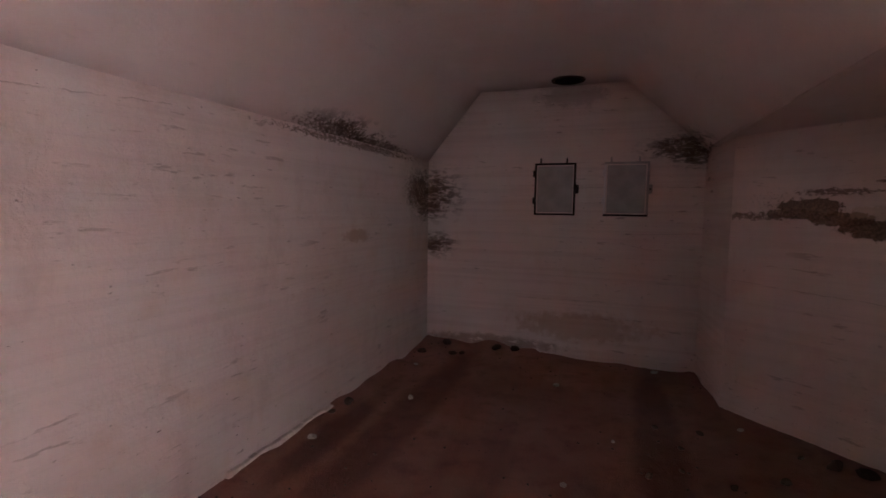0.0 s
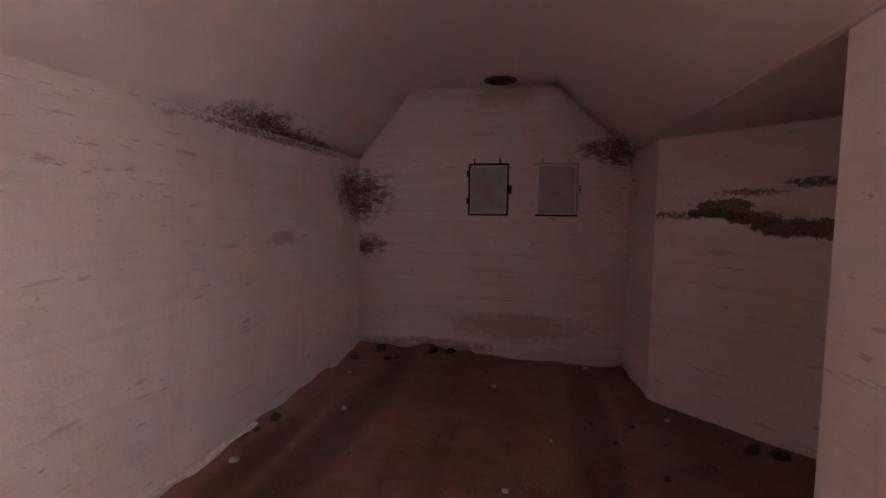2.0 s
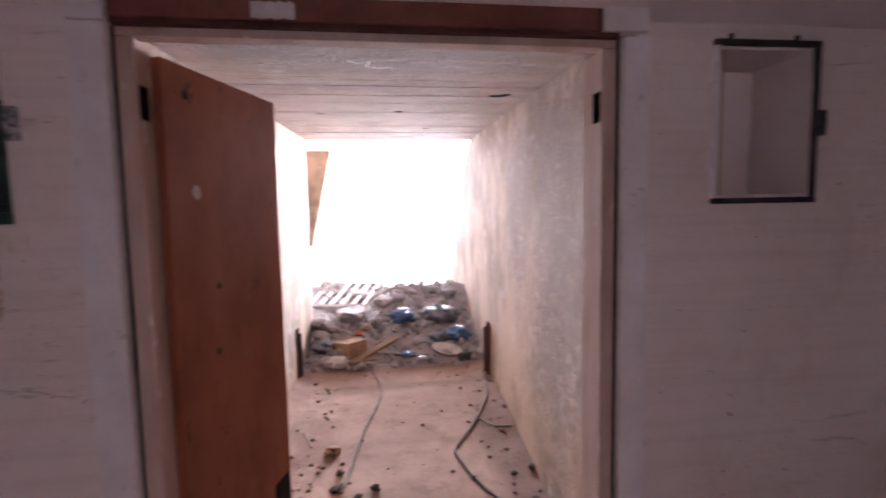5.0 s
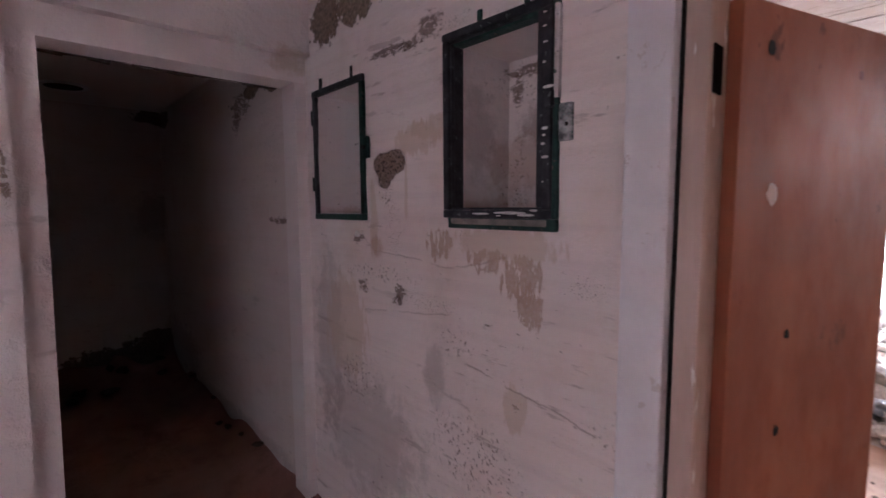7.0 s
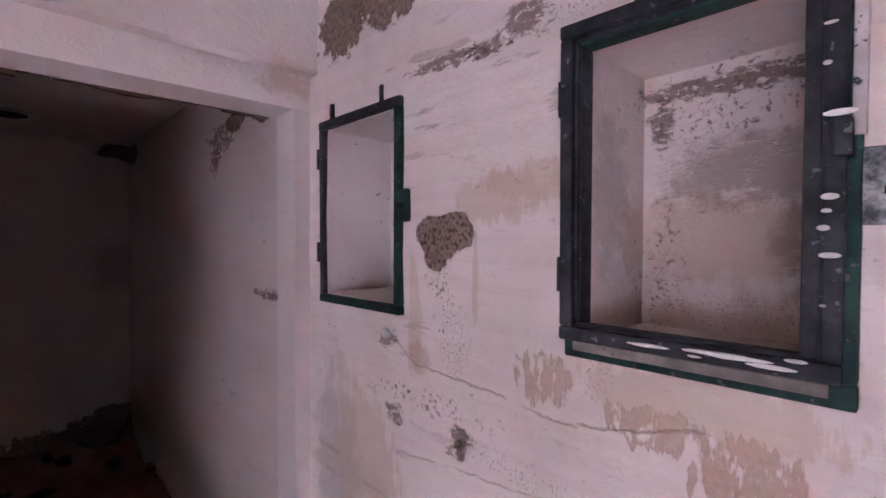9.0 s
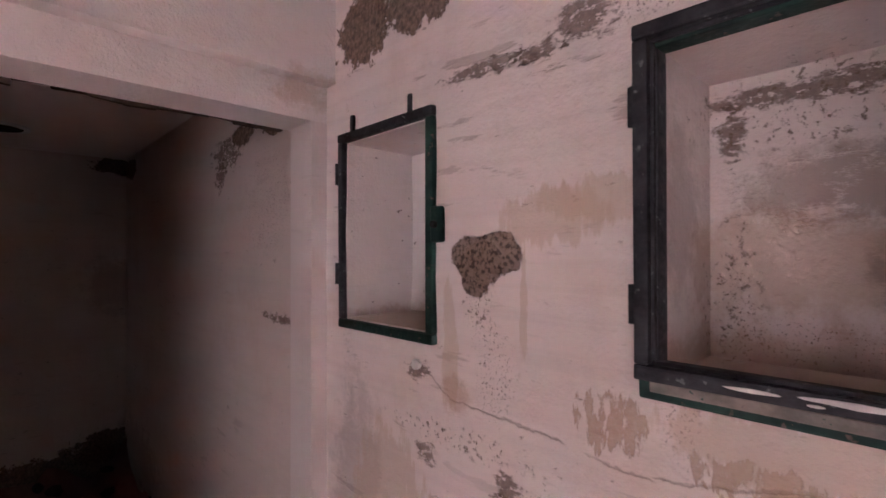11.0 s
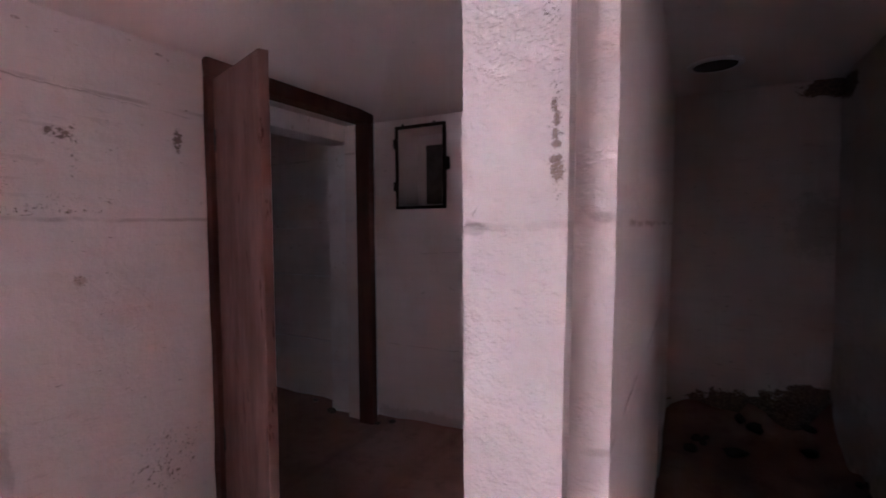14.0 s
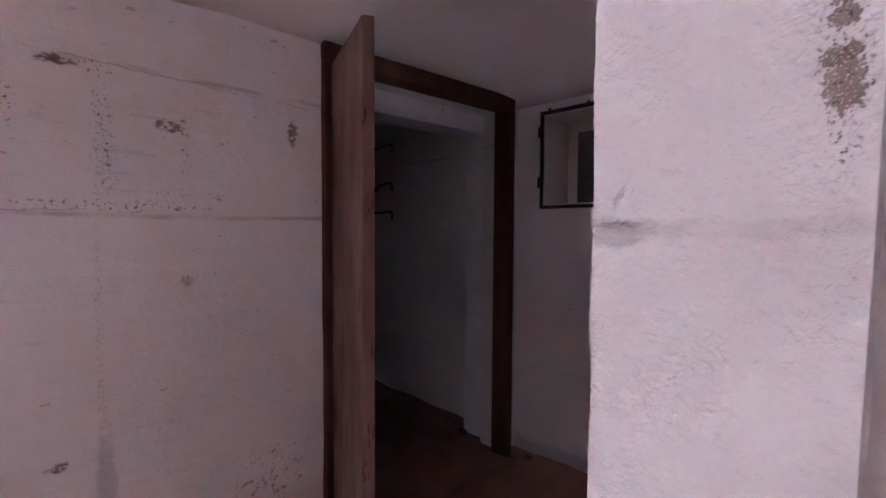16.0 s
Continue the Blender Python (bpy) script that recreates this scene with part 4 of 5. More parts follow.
cabinet("west", CAB_W[0], W, (M_iron, M_iron, M_casing, M_frame), "open wall niche with a thin dark iron frame", 0.020, lug=0.02)
cabinet("west", CAB_W[1], W, (M_frame, M_green, M_frame, M_green), "open wall niche with a chipped dark green iron frame")
cabinet("north", CAB_N[0], N_Y, (M_iron, M_iron, M_iron, M_iron), "closed grey wall cabinet with a black frame", 0.020, panel=M_panel)
cabinet("north", CAB_N[1], N_Y, (M_panel, M_iron, M_casing, M_panel), "closed grey wall cabinet with a pale worn frame", 0.020, panel=M_panel)
south = cabinet("south", CAB_S, BACK_Y, (M_iron, M_iron, M_iron, M_iron), "open wall niche with a black iron frame and an added dark block", 0.022, 0.52, lug=0.015)
# block added inside the niche, coloured dark to darken its right part
part("niche_dark_block", boxed((0.18, 0.032, -0.25), (0.38, 0.47, -0.13), 0.004), simple("dark_niche_grey", (0.115, 0.11, 0.11), (0.08, 0.075, 0.075), 0.7), south, "added block coloured dark for the niche's dark right part")

# the large cabinet: green fixed frame with a dark door frame, its glass gone
r = CAB_W[2]
w, h = r[1] - r[0], r[3] - r[2]
big = tagged(empty("wall_cabinet", on_wall("west", r, W)), "open wall cabinet, green frame and dark glassless door splashed with paint", "wall cabinet", "cabinets in the walls")
rim("frame_bar", big, w, h, 0.034, -0.03, 0.014, (M_green, M_green, M_frame, M_green), "chipped green iron")
lid = empty("door")
lid.parent = big
lid.matrix_basis = pose(0.0, 0.034, 0.014, 0, 1.5, 0)
dw, dh = w - 0.014, h - 0.030
rim("door_bar", lid, dw, dh, 0.025, -0.012, 0.022, (M_frame, M_frame, M_frame, M_frame))
for lo, hi in (((0.025, 0.025, -0.012), (dw - 0.025, 0.032, 0.008)), ((0.025, dh - 0.032, -0.012), (dw - 0.025, dh - 0.025, 0.008)), ((0.025, 0.032, -0.012), (0.031, dh - 0.032, 0.008)), ((dw - 0.044, 0.032, -0.012), (dw - 0.025, dh - 0.032, 0.018))):
    part("glazing_bead", boxed(lo, hi, 0.002, 0.002), M_frame, lid, "thin dark glazing bead")
part("dusty_ledge", boxed((0.020, 0.013, 0.012), (w - 0.028, 0.031, 0.017), 0.002, 0.001), simple("grey_dust_on_paint", (0.30, 0.26, 0.23), (0.17, 0.15, 0.135), 0.9, 0.0, 20, flecks=(0.06, 0.10, 0.09)), big, "dust-covered lower edge of the frame")
rng = random.Random(5)
for u0, u1, v, t in ((0.13, 0.20, 0.017, 0.006), (0.215, 0.335, 0.021, 0.008), (0.225, 0.245, 0.010, 0.004), (0.345, 0.372, 0.030, 0.006), (0.30, 0.362, 0.013, 0.007)):
    bm = bmesh.new()
    bmesh.ops.create_uvsphere(bm, u_segments=12, v_segments=6, radius=1.0)
    for q in bm.verts:
        q.co = Vector(((u0 + u1) / 2 + q.co.x * (u1 - u0) / 2, v * 0.78 + q.co.y * t / 2 * (1 + 0.5 * noise.noise(q.co * 2 + Vector((u0 * 90, 0, 0)))), 0.0225 + q.co.z * 0.0012))
    part("paint_splash", bm, M_splash, lid, "white paint drip")
for v, t, ln in ((0.50, 0.006, 0.012), (0.46, 0.005, 0.016), (0.41, 0.007, 0.010), (0.345, 0.009, 0.036), (0.24, 0.009, 0.020), (0.222, 0.006, 0.012), (0.20, 0.008, 0.014), (0.165, 0.008, 0.024), (0.10, 0.004, 0.008), (0.535, 0.004, 0.012)):
    bm = bmesh.new()
    bmesh.ops.create_uvsphere(bm, u_segments=10, v_segments=6, radius=1.0)
    c = dw - 0.029 + ln / 2 + rng.uniform(0, 0.004)
    for q in bm.verts:
        q.co = Vector((c + q.co.x * ln / 2, v + q.co.y * t / 2, 0.0215 + q.co.z * 0.0012))
    part("paint_splash", bm, M_splash, lid, "white paint drip")
part("latch", boxed((dw - 0.016, 0.290, 0.010), (dw + 0.006, 0.338, 0.029), 0.004, 0.002), M_frame, lid)
plate = part("lock_plate", boxed((w - 0.006, 0.235, -0.002), (w + 0.042, 0.335, 0.006), 0.006, 0.005),
             simple("verdigris_plate", (0.50, 0.50, 0.50), (0.07, 0.075, 0.08), 0.7, 0.0, 42, flecks=(0.06, 0.25, 0.22)), big, "corroded steel lock plate with green paint")
part("keyhole", boxed((w + 0.020, 0.275, 0.004), (w + 0.028, 0.285, 0.008)), M_black, plate)
part("pale_strip", boxed((w - 0.010, 0.35, 0.0), (w + 0.004, h - 0.02, 0.0165), 0.002, 0.001), simple("flaking_pale_strip", (0.68, 0.64, 0.64), (0.50, 0.46, 0.45), 0.8, 0.0, 16, flecks=(0.055, 0.085, 0.075)), big, "worn pale strip beside the frame")
for u in (0.30, 0.72):
    part("lug", boxed((w * u, h - 0.004, -0.004), (w * u + 0.018, h + 0.05, 0.008), 0.004, 0.002), M_green, big)
for v in (0.12, 0.45):
    bm = bmesh.new()
    tube(bm, [(-0.006, v, 0.010), (-0.006, v + 0.065, 0.010)], 0.011, 8)
    part("hinge", bm, M_frame, big)

# ---- western doorway ----
door = structure(empty("door_1"), "doorway with white casing, red-brown lintel and one open leaf", "door")
for y0, y1 in ((-1.448, -1.341), (0.205, 0.294)):
    gap = (-1.3405, -1.3345) if y0 < -1 else (0.1985, 0.2045)
    # solid black strip stands in for the shade between casing and jamb
    part("gap_shade", boxed((W - 0.03, gap[0], -0.05), (W + 0.004, gap[1], 2.030), 0.0, 0.001), M_black, door, "black strip for the shade in the gap between casing and jamb")
    part("casing", boxed((W - 0.02, y0, -0.05), (W + 0.032, y1, 2.030), 0.006, 0.004), M_casing, door, "white painted casing")
    part("casing_block", boxed((W - 0.02, min(y0, 0.141), 2.048 if y0 > 0 else 2.034), (W + 0.030, y1, 2.125), 0.006, 0.004), M_casing, door, "white casing block")
part("lintel_strip", boxed((W - 0.06, -1.336, 2.031), (W + 0.018, 0.200, 2.046), 0.003, 0.002), M_eframe, door, "dark red-brown strip under the lintel")
beam = part("lintel", boxed((W - 0.06, -1.336, 2.048), (W + 0.024, 0.138, 2.20), 0.005, 0.003), M_lintel, door, "red-brown painted lintel")
bm = bmesh.new()
n = 9
pts = [(W + 0.0255, -0.945 + 0.125 * i / n, 2.052 + 0.003 * math.sin(i * 2.1)) for i in range(n + 1)]
top = [(W + 0.0255, -0.945 + 0.125 * i / n, 2.10 + 0.004 * math.sin(i * 3.3)) for i in range(n + 1)]
bm.faces.new([bm.verts.new(p) for p in pts + top[::-1]])
for g in bmesh.ops.extrude_face_region(bm, geom=bm.faces[:])["geom"]:
    if isinstance(g, bmesh.types.BMVert):
        g.co.x += 0.001
part("paper_label", bm, M_paper, beam, "pale torn label")
part("head", boxed((W - 0.06, -1.334, 2.004), (W - 0.004, 0.198, 2.030), 0.003, 0.002), M_jamb, door, "worn pink wooden head")
for y0, y1 in ((-1.334, -1.285), (0.150, 0.198)):
    jamb = part("jamb", boxed((W - 0.15, y0, -0.02), (W - 0.004, y1, 2.002), 0.003, 0.003), M_jamb, door, "worn pink wooden jamb")
    inner = y1 if y0 < -1 else y0
    part("hinge", boxed((W - 0.070, inner - 0.004, 1.77), (W - 0.020, inner + 0.004, 1.87), 0.002), M_hinge, jamb)
hinge, tip = Vector((-2.10, -1.272, 0)), Vector((-2.725, -1.075, 0))
ang = math.degrees(math.atan2(tip.y - hinge.y, tip.x - hinge.x))
leaf = part("leaf", boxed((0, -0.020, 0.02), (0.665, 0.020, 1.975), 0.004, 0.001), M_leaf, door, "red-brown painted board leaf, open")
leaf.matrix_basis = pose(hinge.x, hinge.y, 0, 0, 0, ang)
for x, z, s, mt in ((0.13, 1.56, 0.020, M_jamb), (0.10, 1.88, 0.013, M_black), (0.47, 1.86, 0.010, M_lintel), (0.22, 1.22, 0.010, M_black), (0.20, 0.98, 0.011, M_black)):
    bm = bmesh.new()
    bmesh.ops.create_uvsphere(bm, u_segments=12, v_segments=6, radius=1.0)
    for q in bm.verts:
        k = 1 + 0.4 * noise.noise(q.co * 1.7 + Vector((x * 40, z * 9, 0)))
        q.co = Vector((x + q.co.x * s * k, -0.0205 - 0.0012 * q.co.y, z + q.co.z * s * 1.2 * k))
    part("blotch", bm, mt, leaf, "pale paint blotch" if mt is M_jamb else "dark knot")
part("lower_damage", boxed((0.52, -0.0225, 0.02), (0.664, 0.0225, 0.26), 0.01, 0.02), M_black, leaf, "charred broken corner")

# ---- eastern door ----
door = structure(empty("door_2"), "dark red-brown wooden door frame with a leaf standing open", "door")
for y0, y1 in ((-3.700, -3.606), (-4.940, -4.880)):
    part("jamb", boxed((E_X - 0.03, y0, -0.05), (E_X + 0.095, y1, 2.215), 0.006, 0.004), M_eframe, door)
part("head", boxed((E_X - 0.03, -4.940, 2.218), (E_X + 0.095, -3.606, 2.30), 0.006, 0.004), M_eframe, door)
hinge, tip = Vector((0.935, -3.665, 0)), Vector((0.385, -3.475, 0))
ang = math.degrees(math.atan2(tip.y - hinge.y, tip.x - hinge.x))
leaf = part("leaf", boxed((0, -0.022, 0.02), (0.565, 0.022, 2.20), 0.004, 0.002), M_edoor, door, "weathered brown board leaf, open")
leaf.matrix_basis = pose(hinge.x, hinge.y, 0, 0, 0, ang)
for z in (0.35, 1.85):
    part("hinge", boxed((-0.01, -0.026, z), (0.03, 0.026, z + 0.11), 0.003), M_iron, leaf)


# ---- round ceiling openings ----
def ceiling_hole(x, y, z, radius, mat, label):
    thing = tagged(empty("ceiling_hole", pose(x, y, z)), label, "ceiling hole", "round openings in the ceilings")
    bm = bmesh.new()
    n = 28
    rings = []
    for rr, zz in ((radius * 1.28, 0.012), (radius * 1.22, -0.012), (radius, -0.014), (radius * 0.94, 0.03)):
        rings.append([bm.verts.new((rr * (1 + 0.03 * math.sin(k * 2.7)) * math.cos(k * math.tau / n), rr * math.sin(k * math.tau / n), zz)) for k in range(n)])
    for a, b in zip(rings, rings[1:]):
        for k in range(n):
            bm.faces.new((a[k], a[(k + 1) % n], b[(k + 1) % n], b[k]))
    part("rim", bm, mat, thing, "rough plaster rim")
    # no opening is cut: a black disc paints the dark inside the hole
    bm = bmesh.new()
    bmesh.ops.create_cone(bm, cap_ends=True, segments=n, radius1=radius * 0.96, radius2=radius * 0.96, depth=0.012, matrix=Matrix.Translation((0, 0, -0.006)))
    part("plug", bm, M_black, thing, "black disc for the dark inside the hole")


ceiling_hole(-0.47, 4.76, CROWN + 0.004, 0.13, M_clod, "dark-rimmed round vent hole in the vaulted ceiling")
ceiling_hole(-1.25, -5.36, 2.42, 0.12, M_casing, "round vent hole with a plaster rim in the corridor ceiling")


# ---- stones, clods and litter ----
def rock_mesh(name, seed, material, flat=0.7):
    bm = bmesh.new()
    bmesh.ops.create_icosphere(bm, subdivisions=2, radius=0.5)
    off = Vector((seed * 3.7, seed * 1.3, seed))
    for v in bm.verts:
        v.co *= 1 + 0.55 * noise.noise(v.co * 1.9 + off) + 0.25 * noise.noise(v.co * 5 + off)
        v.co.z *= flat
    me = bpy.data.meshes.new(name)
    bm.to_mesh(me)
    bm.free()
    me.materials.append(material)
    return me


ROCKS = {m.name: [rock_mesh("rock", k + j * 5, m) for k in range(4)] for j, m in enumerate((M_stone, M_clod, M_pale, M_brick))}
rng = random.Random(11)


def stone(name, x, y, z, size, mat, label, group):
    ob = new(name, rng.choice(ROCKS[mat.name]))
    s = size * rng.uniform(0.85, 1.2)
    ob.matrix_world = pose(x, y, z + s * 0.18, rng.uniform(-12, 12), rng.uniform(-12, 12), rng.uniform(0, 360)) @ Matrix.Diagonal((s, s * rng.uniform(0.7, 1.0), s * rng.uniform(0.6, 0.9), 1))
    return tagged(ob, label, "stone" if "stone" in name or "pebble" in name else "clod", group)


for x, y, s in ((-1.80, 4.21, 0.045), (-1.50, 3.40, 0.050), (-0.42, 4.13, 0.055), (0.43, 4.86, 0.080), (-1.85, 2.55, 0.060), (0.06, 3.25, 0.03), (0.915, 3.76, 0.05), (-0.2, 2.6, 0.04), (0.3, 2.3, 0.035)):
    stone("pebble", x, y, floor_height(x, y), s, M_pale, "small pale pebble lying on the earth floor", "pebbles on the floor")
for x, y, s in ((-1.14, 4.86, 0.13), (-0.95, 4.90, 0.10), (-1.57, 4.66, 0.07), (-1.48, 4.70, 0.06), (0.63, 3.57, 0.06), (0.34, 3.57, 0.045), (0.48, 3.3, 0.04), (1.33, 3.38, 0.09), (1.47, 3.34, 0.10),
                (1.18, 3.45, 0.05), (0.26, 2.86, 0.05), (0.7, 2.9, 0.05), (0.85, 2.7, 0.06), (0.45, 3.0, 0.035), (1.0, 3.1, 0.05), (-1.9, 3.1, 0.08), (-1.93, 2.9, 0.06), (-1.9, 4.6, 0.08), (-1.7, 4.85, 0.10)):
    stone("earth_clod", x, y, floor_height(x, y), s, M_clod, "dark crumbly clod of earth on the floor", "clods on the floor")
for k in range(9):
    x, y = rng.uniform(-1.95, -1.1), -6.0 + abs(rng.gauss(0, 0.35))
    stone("earth_clod", x, y, floor_height(x, y), rng.uniform(0.05, 0.13), M_clod, "dark crumbly clod in the corridor's heap", "clods in the corridor")
for k in range(8):
    x, y = W + abs(rng.gauss(0.05, 0.06)), rng.uniform(-5.4, -3.6)
    stone("earth_clod", x, y, floor_height(x, y), rng.uniform(0.025, 0.06), M_clod, "dark crumbly clod along the corridor wall", "clods in the corridor")
for x, y, s in ((1.36, -4.93, 0.07), (0.80, -4.95, 0.06), (0.9, -4.90, 0.05), (1.6, -5.0, 0.05)):
    stone("earth_clod", x, y, floor_height(x, y), s, M_clod, "dark crumbly clod beside the door frame", "clods on the floor")
bm = bmesh.new()
for k in range(9):
    y = 1.95 + k * 0.115
    box(bm, (W - 0.01, y, -0.03), (W + 0.030 + 0.014 * noise.noise(Vector((k * 2.3, 1, 0))), y + 0.118, 0.045 + 0.016 * noise.noise(Vector((k * 1.9, 7, 0)))), 0.010, 0.010)
structure(link_mesh("baseboard", bm, M_west), "crumbling pale plaster ridge at the foot of the wall", "baseboard")
bm = bmesh.new()
bmesh.ops.create_uvsphere(bm, u_segments=12, v_segments=8, radius=0.013)
for v in bm.verts:
    v.co = Vector((W + 0.004 + v.co.x * 0.9, -2.630 + v.co.y * 1.2, 1.420 + v.co.z)) + noise.noise_vector(v.co * 90) * 0.003
part("plaster_plug", bm, M_splash, bpy.data.objects["wall_west"], "pale plug in a chipped hole")
# tunnel floor
for x, y, s in ((-2.95, 0.11, 0.07), (-2.98, 0.22, 0.08), (-3.61, -0.03, 0.05), (-3.43, 0.16, 0.05), (-3.75, 0.26, 0.06), (-2.91, -0.66, 0.08), (-3.02, -0.23, 0.05), (-2.93, -0.12, 0.07), (-3.9, 0.22, 0.04), (-4.3, 0.28, 0.05),
                (-3.2, -0.86, 0.05), (-3.34, -0.94, 0.08), (-3.09, -0.86, 0.07), (-2.93, -0.87, 0.12), (-2.85, -0.75, 0.07), (-2.7, 0.15, 0.07), (-2.6, 0.05, 0.05), (-2.5, 0.13, 0.06)):
    stone("earth_clod", x, y, tunnel_height(x, y), s * 0.55, M_clod, "dark clod on the dusty tunnel floor", "clods on the tunnel floor")
for x, y, s in ((-4.97, -1.16, 0.14), (-5.58, -1.22, 0.32), (-5.85, -0.96, 0.36), (-5.40, -1.25, 0.22), (-6.2, -0.45, 0.22), (-5.95, -0.1, 0.20), (-6.35, -0.9, 0.25), (-6.45, 0.05, 0.24), (-6.5, -0.3, 0.20), (-6.05, -0.62, 0.22),
                (-5.75, -0.72, 0.17), (-5.6, -0.15, 0.16), (-5.3, -0.25, 0.14), (-5.2, 0.05, 0.12), (-5.15, -0.65, 0.13), (-6.55, -1.2, 0.3), (-6.3, 0.2, 0.2), (-5.5, 0.2, 0.15)):
    stone("rubble_stone", x, y, tunnel_height(x, y), s, M_stone, "broken grey rubble stone on the heap", "rubble stones")
bm = bmesh.new()
for k in range(900):
    x, y = rng.uniform(-6.8, -4.85), rng.uniform(-1.38, 0.36)
    s = rng.uniform(0.025, 0.05) if k % 4 else rng.uniform(0.05, 0.11)
    m = Matrix.Translation((x, y, tunnel_height(x, y) + s * 0.2)) @ Euler((rng.uniform(0, 6), rng.uniform(0, 6), rng.uniform(0, 6))).to_matrix().to_4x4() @ Matrix.Diagonal((s, s * rng.uniform(0.5, 1), s * rng.uniform(0.3, 0.8), 1))
    got = bmesh.ops.create_icosphere(bm, subdivisions=1, radius=0.6, matrix=m)
    for v in got["verts"]:
        v.co += noise.noise_vector(v.co * 23) * s * 0.25
tagged(link_mesh("rubble", bm, M_stone), "heap of loose grey rubble in the tunnel mouth", "rubble", kind="stuff")
bm = bmesh.new()
for k in range(120):
    x = rng.uniform(-4.8, -2.3)
    y = rng.choice((0.2 - abs(rng.gauss(0, 0.15)), -0.95 - abs(rng.gauss(0, 0.15)), rng.uniform(-1.2, 0.2)))
    s = rng.uniform(0.005, 0.016)
    bmesh.ops.create_icosphere(bm, subdivisions=1, radius=s, matrix=Matrix.Translation((x, y, tunnel_height(x, y) + s * 0.3)) @ Matrix.Diagonal((1, rng.uniform(0.6, 1), 0.6, 1)))
tagged(link_mesh("gravel", bm, M_clod), "dark grit scattered over the tunnel floor", "gravel", kind="stuff")
bm = bmesh.new()
for k in range(200):
    x, y = rng.uniform(-1.9, 0.8), rng.uniform(1.0, 4.9)
    if k % 3 == 0:
        x = rng.choice((W + abs(rng.gauss(0.03, 0.07)), 0.9 - abs(rng.gauss(0, 0.3))))
    s = rng.uniform(0.004, 0.012)
    bmesh.ops.create_icosphere(bm, subdivisions=1, radius=s, matrix=Matrix.Translation((x, y, floor_height(x, y) + s * 0.3)) @ Matrix.Diagonal((1, rng.uniform(0.6, 1), 0.6, 1)))
tagged(link_mesh("gravel", bm, M_clod), "dark grit scattered over the earth floor", "gravel", kind="stuff")


def block(name, size, m, mat, label, category, bevel=0.006, jitter=0.004):
    s = Vector(size) / 2
    ob = link_mesh(name, boxed(-s, s, bevel, jitter), mat)
    ob.matrix_world = m
    return tagged(ob, label, category)


block("brick", (0.30, 0.21, 0.15), pose(-5.17, -0.95, 0.13, 4, -8, 38), M_brick, "sandy brown broken brick on the rubble", "brick", 0.012, 0.012)
block("plank", (0.52, 0.07, 0.03), pose(-5.12, -0.68, 0.12, 6, -14, 128), M_plank, "dry wooden plank leaning on the rubble", "plank")
block("plank", (0.42, 0.05, 0.022), pose(-5.0, -0.76, 0.05, 0, 4, 118), M_plank, "dry wooden lath lying on the rubble", "plank")
block("plank", (0.30, 0.03, 0.02), pose(-4.93, -0.86, 0.035, 0, 0, 95), M_plank, "thin dark wooden lath on the floor", "plank")
block("stick", (0.36, 0.022, 0.02), pose(-5.02, -0.42, 0.07, 0, 4, 80), M_clod, "dark wooden stick on the rubble", "stick")
block("stick", (0.20, 0.014, 0.012), pose(-3.48, -1.10, 0.03, 0, 3, 20), M_plank, "thin wooden stick on the tunnel floor", "stick")


def crumple(name, x, y, size, flat, mat, label, category):
    bm = bmesh.new()
    bmesh.ops.create_icosphere(bm, subdivisions=4, radius=1.0)
    off = Vector((x * 5, y * 7, 1))
    for v in bm.verts:
        k = 1 + 0.5 * noise.noise(v.co * 1.4 + off) + 0.35 * abs(noise.noise(v.co * 3.5 + off)) + 0.15 * noise.noise(v.co * 9 + off)
        v.co = Vector((v.co.x * k * size, v.co.y * k * size, v.co.z * k * size * flat))
    for f in bm.faces:
        f.smooth = True
    ob = link_mesh(name, bm, mat)
    ob.location = (x, y, tunnel_height(x, y) + size * flat * 0.6)
    return tagged(ob, label, category)


crumple("plastic_bag", -5.73, -0.40, 0.13, 0.6, M_blue, "crumpled blue plastic bag on the rubble", "plastic bag")
crumple("plastic_bag", -5.69, 0.03, 0.15, 0.6, M_bag, "crumpled dark grey plastic bag on the rubble", "plastic bag")
crumple("plastic_bag", -5.30, 0.17, 0.12, 0.6, M_blue, "torn blue-grey plastic bag beside the wall", "plastic bag")
crumple("plastic_bag", -5.30, -0.02, 0.10, 0.6, M_bag, "torn dark plastic film on the rubble", "plastic bag")
crumple("plastic_film", -4.94, -1.05, 0.10, 0.45, M_film, "crumpled clear plastic film on the floor", "plastic film")
crumple("plastic_film", -5.20, -1.22, 0.09, 0.6, M_bag, "greenish plastic scrap on the rubble", "plastic film")
crumple("orange_scrap", -5.46, -0.88, 0.05, 0.6, M_orange, "bright orange plastic scrap on the rubble", "scrap")
crumple("orange_scrap", -5.62, -0.82, 0.05, 0.6, M_brick, "faded orange scrap on the rubble", "scrap")
crumple("blue_scrap", -5.05, -0.38, 0.06, 0.5, M_blue, "pale blue plastic scrap on the rubble", "scrap")
crumple("white_scrap", -4.97, -0.25, 0.05, 0.4, M_film, "white torn scrap on the floor", "scrap")
crumple("white_scrap", -3.35, -0.93, 0.04, 0.6, M_brick, "torn brown rag on the tunnel floor", "scrap")

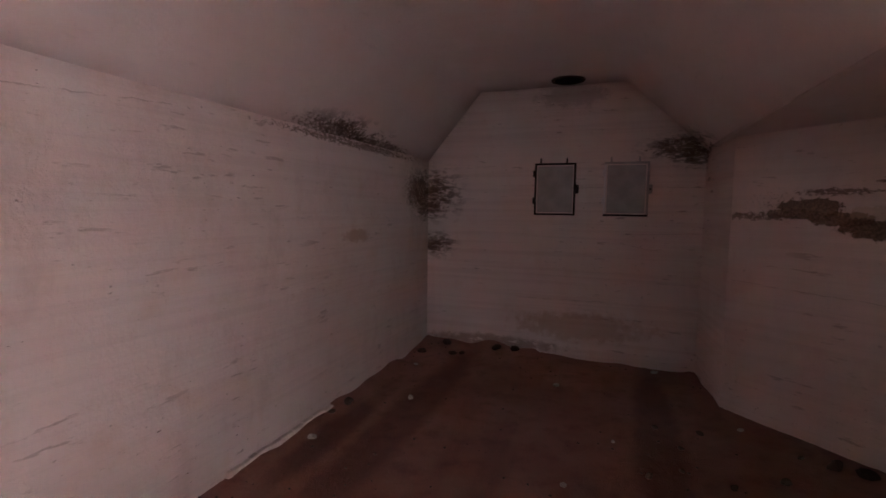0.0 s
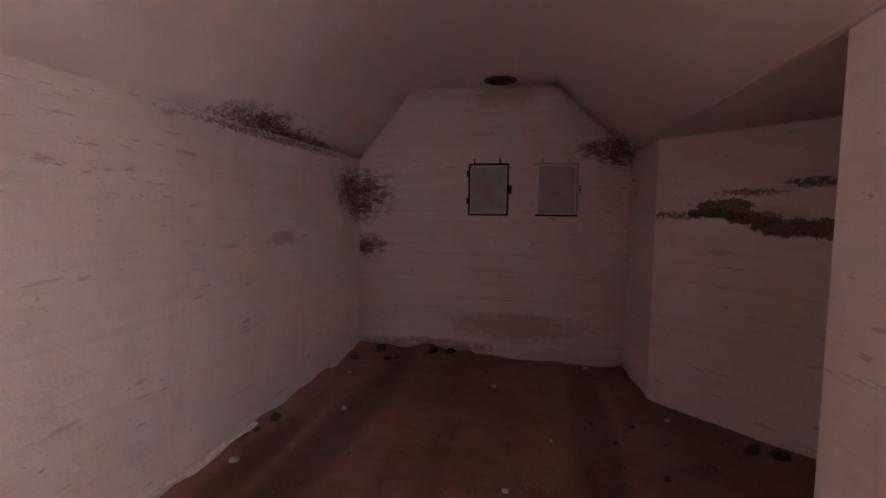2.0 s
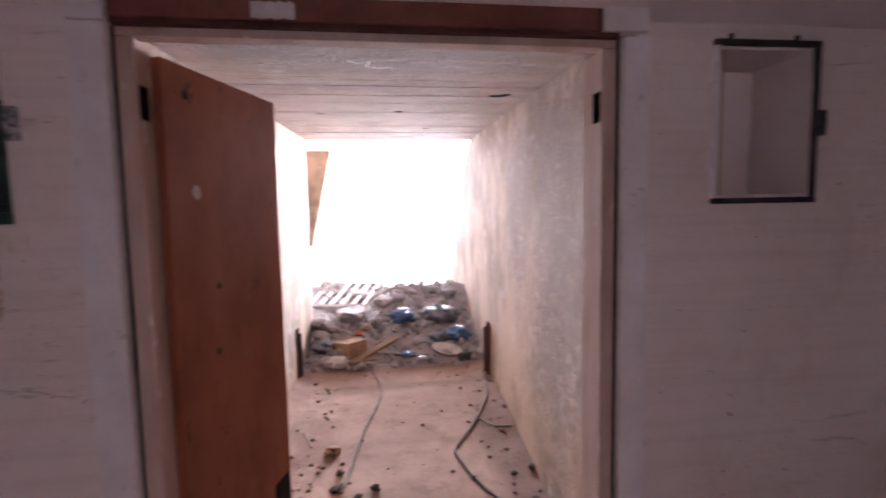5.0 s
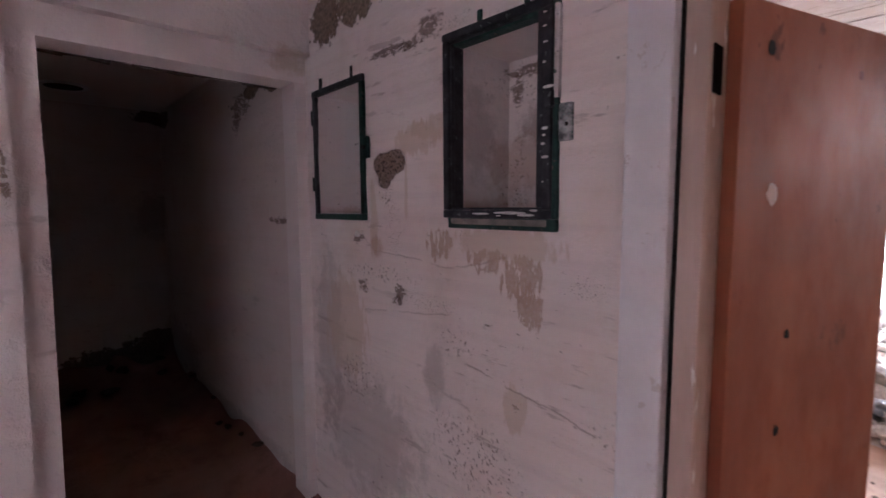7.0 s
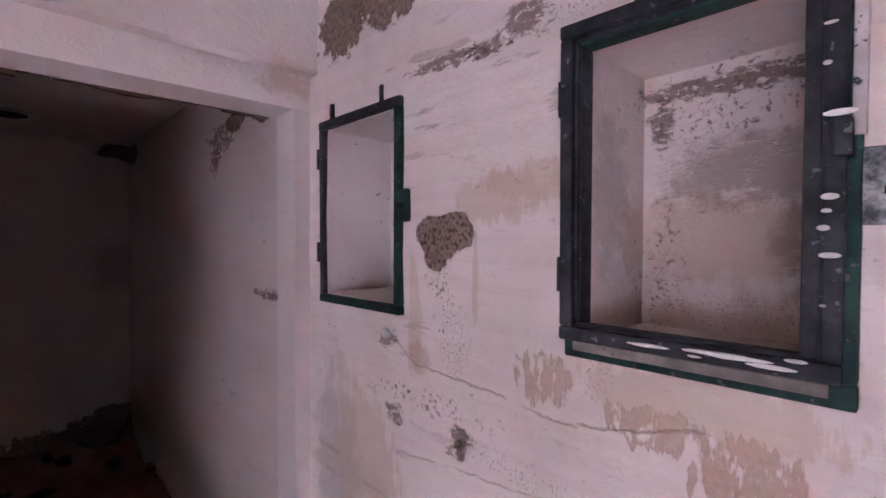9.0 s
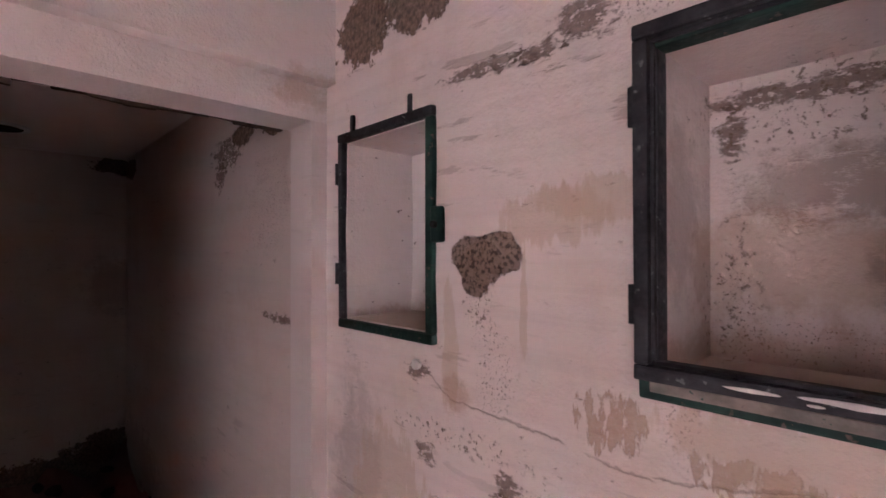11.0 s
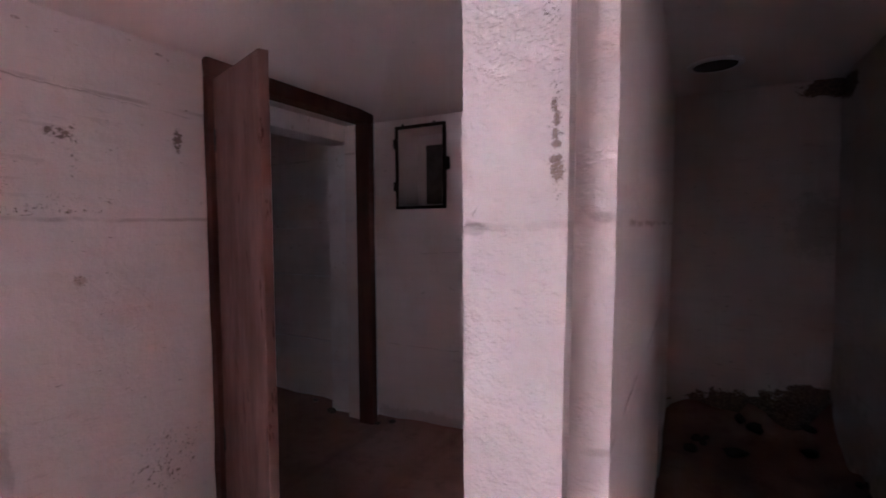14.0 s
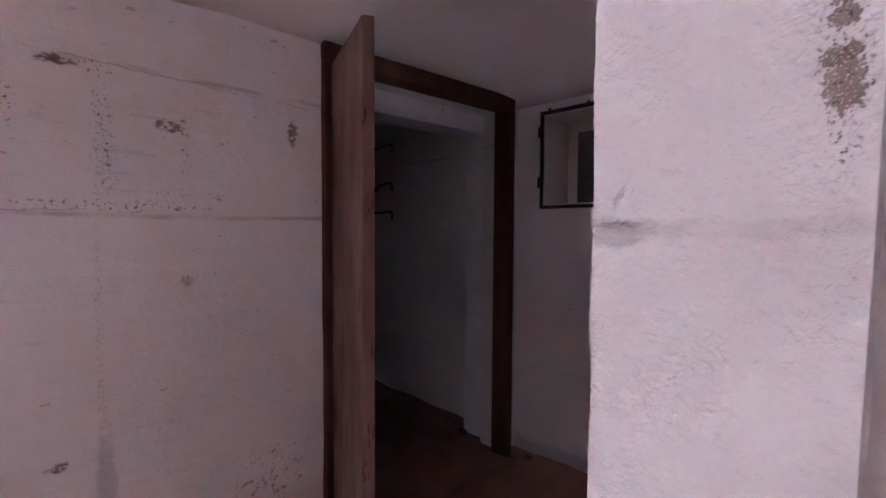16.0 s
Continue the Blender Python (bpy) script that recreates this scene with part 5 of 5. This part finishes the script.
bowl = bmesh.new()
n = 20
rings = [[bowl.verts.new((rr * 1.6 * math.cos(k * math.tau / n), rr * math.sin(k * math.tau / n), zz)) for k in range(n)] for rr, zz in ((0.03, 0.0), (0.08, 0.015), (0.095, 0.05), (0.088, 0.05), (0.03, 0.012))]
for a, b in zip(rings, rings[1:]):
    for k in range(n):
        bowl.faces.new((a[k], a[(k + 1) % n], b[(k + 1) % n], b[k]))
ob = tagged(link_mesh("shallow_dish", bowl, M_film), "pale broken dish lying on the rubble", "dish")
ob.matrix_world = pose(-5.05, 0.0, 0.07, 18, 10, 80)
bm = bmesh.new()
bmesh.ops.create_cone(bm, cap_ends=True, segments=18, radius1=0.045, radius2=0.045, depth=0.14)
bmesh.ops.bevel(bm, geom=[e for e in bm.edges if len(e.link_faces) == 2 and e.calc_face_angle() > 1], offset=0.006, segments=2, affect="EDGES")
ob = tagged(link_mesh("tin_can", bm, M_tin), "dark dented tin can lying on its side", "can")
ob.matrix_world = pose(-4.92, 0.18, 0.055, 90, 0, 8)

# slatted white panel on the heap
panel = tagged(empty("slatted_panel", pose(-6.42, -1.12, 0.44, 0, 11, -14)), "white slatted wooden panel lying on the rubble", "panel")
part("rail", boxed((0.36, -0.42, -0.03), (0.42, 0.42, 0.03), 0.004), M_stone, panel, "dusty grey rail")
part("rail", boxed((-0.42, -0.42, -0.03), (-0.36, 0.42, 0.03), 0.004), M_slat, panel)
for k in range(7):
    y = -0.39 + k * 0.13
    part("slat", boxed((-0.40, y - 0.028, 0.032), (0.40, y + 0.028, 0.050), 0.003), M_slat, panel)

# hose and cables
bm = bmesh.new()
tube(bm, bend(((-5.40, -0.72, 0.20), (-5.6, -0.80, 0.34), (-5.85, -0.78, 0.46), (-6.1, -0.62, 0.53), (-6.25, -0.42, 0.54), (-6.25, -0.32, 0.50), (-6.2, -0.28, 0.42))), 0.015)
tagged(link_mesh("hose", bm, M_hose), "pale grey hose arching over the rubble", "hose")


def floor_line(name, pts, radius, mat, label):
    bm = bmesh.new()
    tube(bm, [(p.x, p.y, tunnel_height(p.x, p.y) + radius * 0.7) for p in bend([(x, y, 0) for x, y in pts], 10)], radius, 7)
    return tagged(link_mesh(name, bm, mat), label, "cable")


floor_line("cable", ((-4.82, -0.73), (-4.32, -0.64), (-3.9, -0.69), (-3.55, -0.76), (-3.12, -0.81), (-2.9, -0.84)), 0.009, M_cable, "dusty grey cable winding along the tunnel floor")
floor_line("cable", ((-4.52, 0.26), (-4.05, 0.19), (-3.67, 0.04), (-3.27, -0.17), (-3.1, -0.16), (-2.94, -0.12), (-2.7, -0.02)), 0.010, M_cable, "dusty brown cable along the tunnel wall")
floor_line("cable", ((-3.66, 0.04), (-3.52, 0.13), (-3.48, 0.24)), 0.006, M_hose, "short pale cable end on the tunnel floor")


def post(x, y, high, label):
    thing = tagged(empty("steel_post", pose(x, y, 0)), label, "post", "steel posts in the tunnel")
    part("bar", boxed((-0.03, -0.012, 0.0), (0.03, 0.012, high), 0.003, 0.002), M_eframe, thing)
    part("flange", boxed((-0.036, -0.03, 0.0), (-0.028, 0.03, high - 0.05), 0.002, 0.001), M_iron, thing)


post(-4.48, 0.300, 0.50, "short rusty steel post against the tunnel wall")
post(-4.70, -1.365, 0.46, "short rusty steel post against the tunnel wall")


# chalk scrawl and dark plugs on the tunnel soffit
soffit = bpy.data.objects["ceiling_tunnel"]


def soffit_z(x):
    return 2.045 + (T_IN - x) * 0.055


bm = bmesh.new()
tube(bm, [(x, y, soffit_z(x) - 0.001) for x, y, _ in bend(((-2.40, -0.70, 0), (-2.43, -0.66, 0), (-2.40, -0.62, 0), (-2.47, -0.63, 0), (-2.50, -0.58, 0), (-2.49, -0.53, 0)), 6)], 0.006, 6)
for v in bm.verts:
    v.co.z = soffit_z(v.co.x) + (v.co.z - soffit_z(v.co.x)) * 0.2 - 0.001
part("chalk_scrawl", bm, M_splash, soffit, "white chalk scrawl")
for x, y, s in ((-3.09, 0.06, 0.05), (-3.05, 0.10, 0.03), (-3.68, -0.46, 0.03), (-3.80, -0.98, 0.025), (-4.6, -0.2, 0.03)):
    bm = bmesh.new()
    bmesh.ops.create_uvsphere(bm, u_segments=10, v_segments=6, radius=s, matrix=Matrix.Translation((x, y, soffit_z(x))) @ Matrix.Diagonal((0.5, 1, 0.1, 1)))
    part("knot_hole", bm, M_black, soffit, "dark knot hole")


# dark brackets on the far room's wall
for z, tip in ((2.19, 0.0), (1.86, 0.05), (1.61, 0.0)):
    bm = bmesh.new()
    tube(bm, bend(((2.62, -5.08, z - tip), (2.62, -5.04, z - tip), (2.48, -5.035, z), (2.36, -5.035, z), (2.35, -5.035, z - 0.06)), 4), 0.010, 6)
    tagged(link_mesh("wall_bracket", bm, M_iron), "thin dark iron bracket fixed to the dim wall", "bracket", "brackets in the far room")
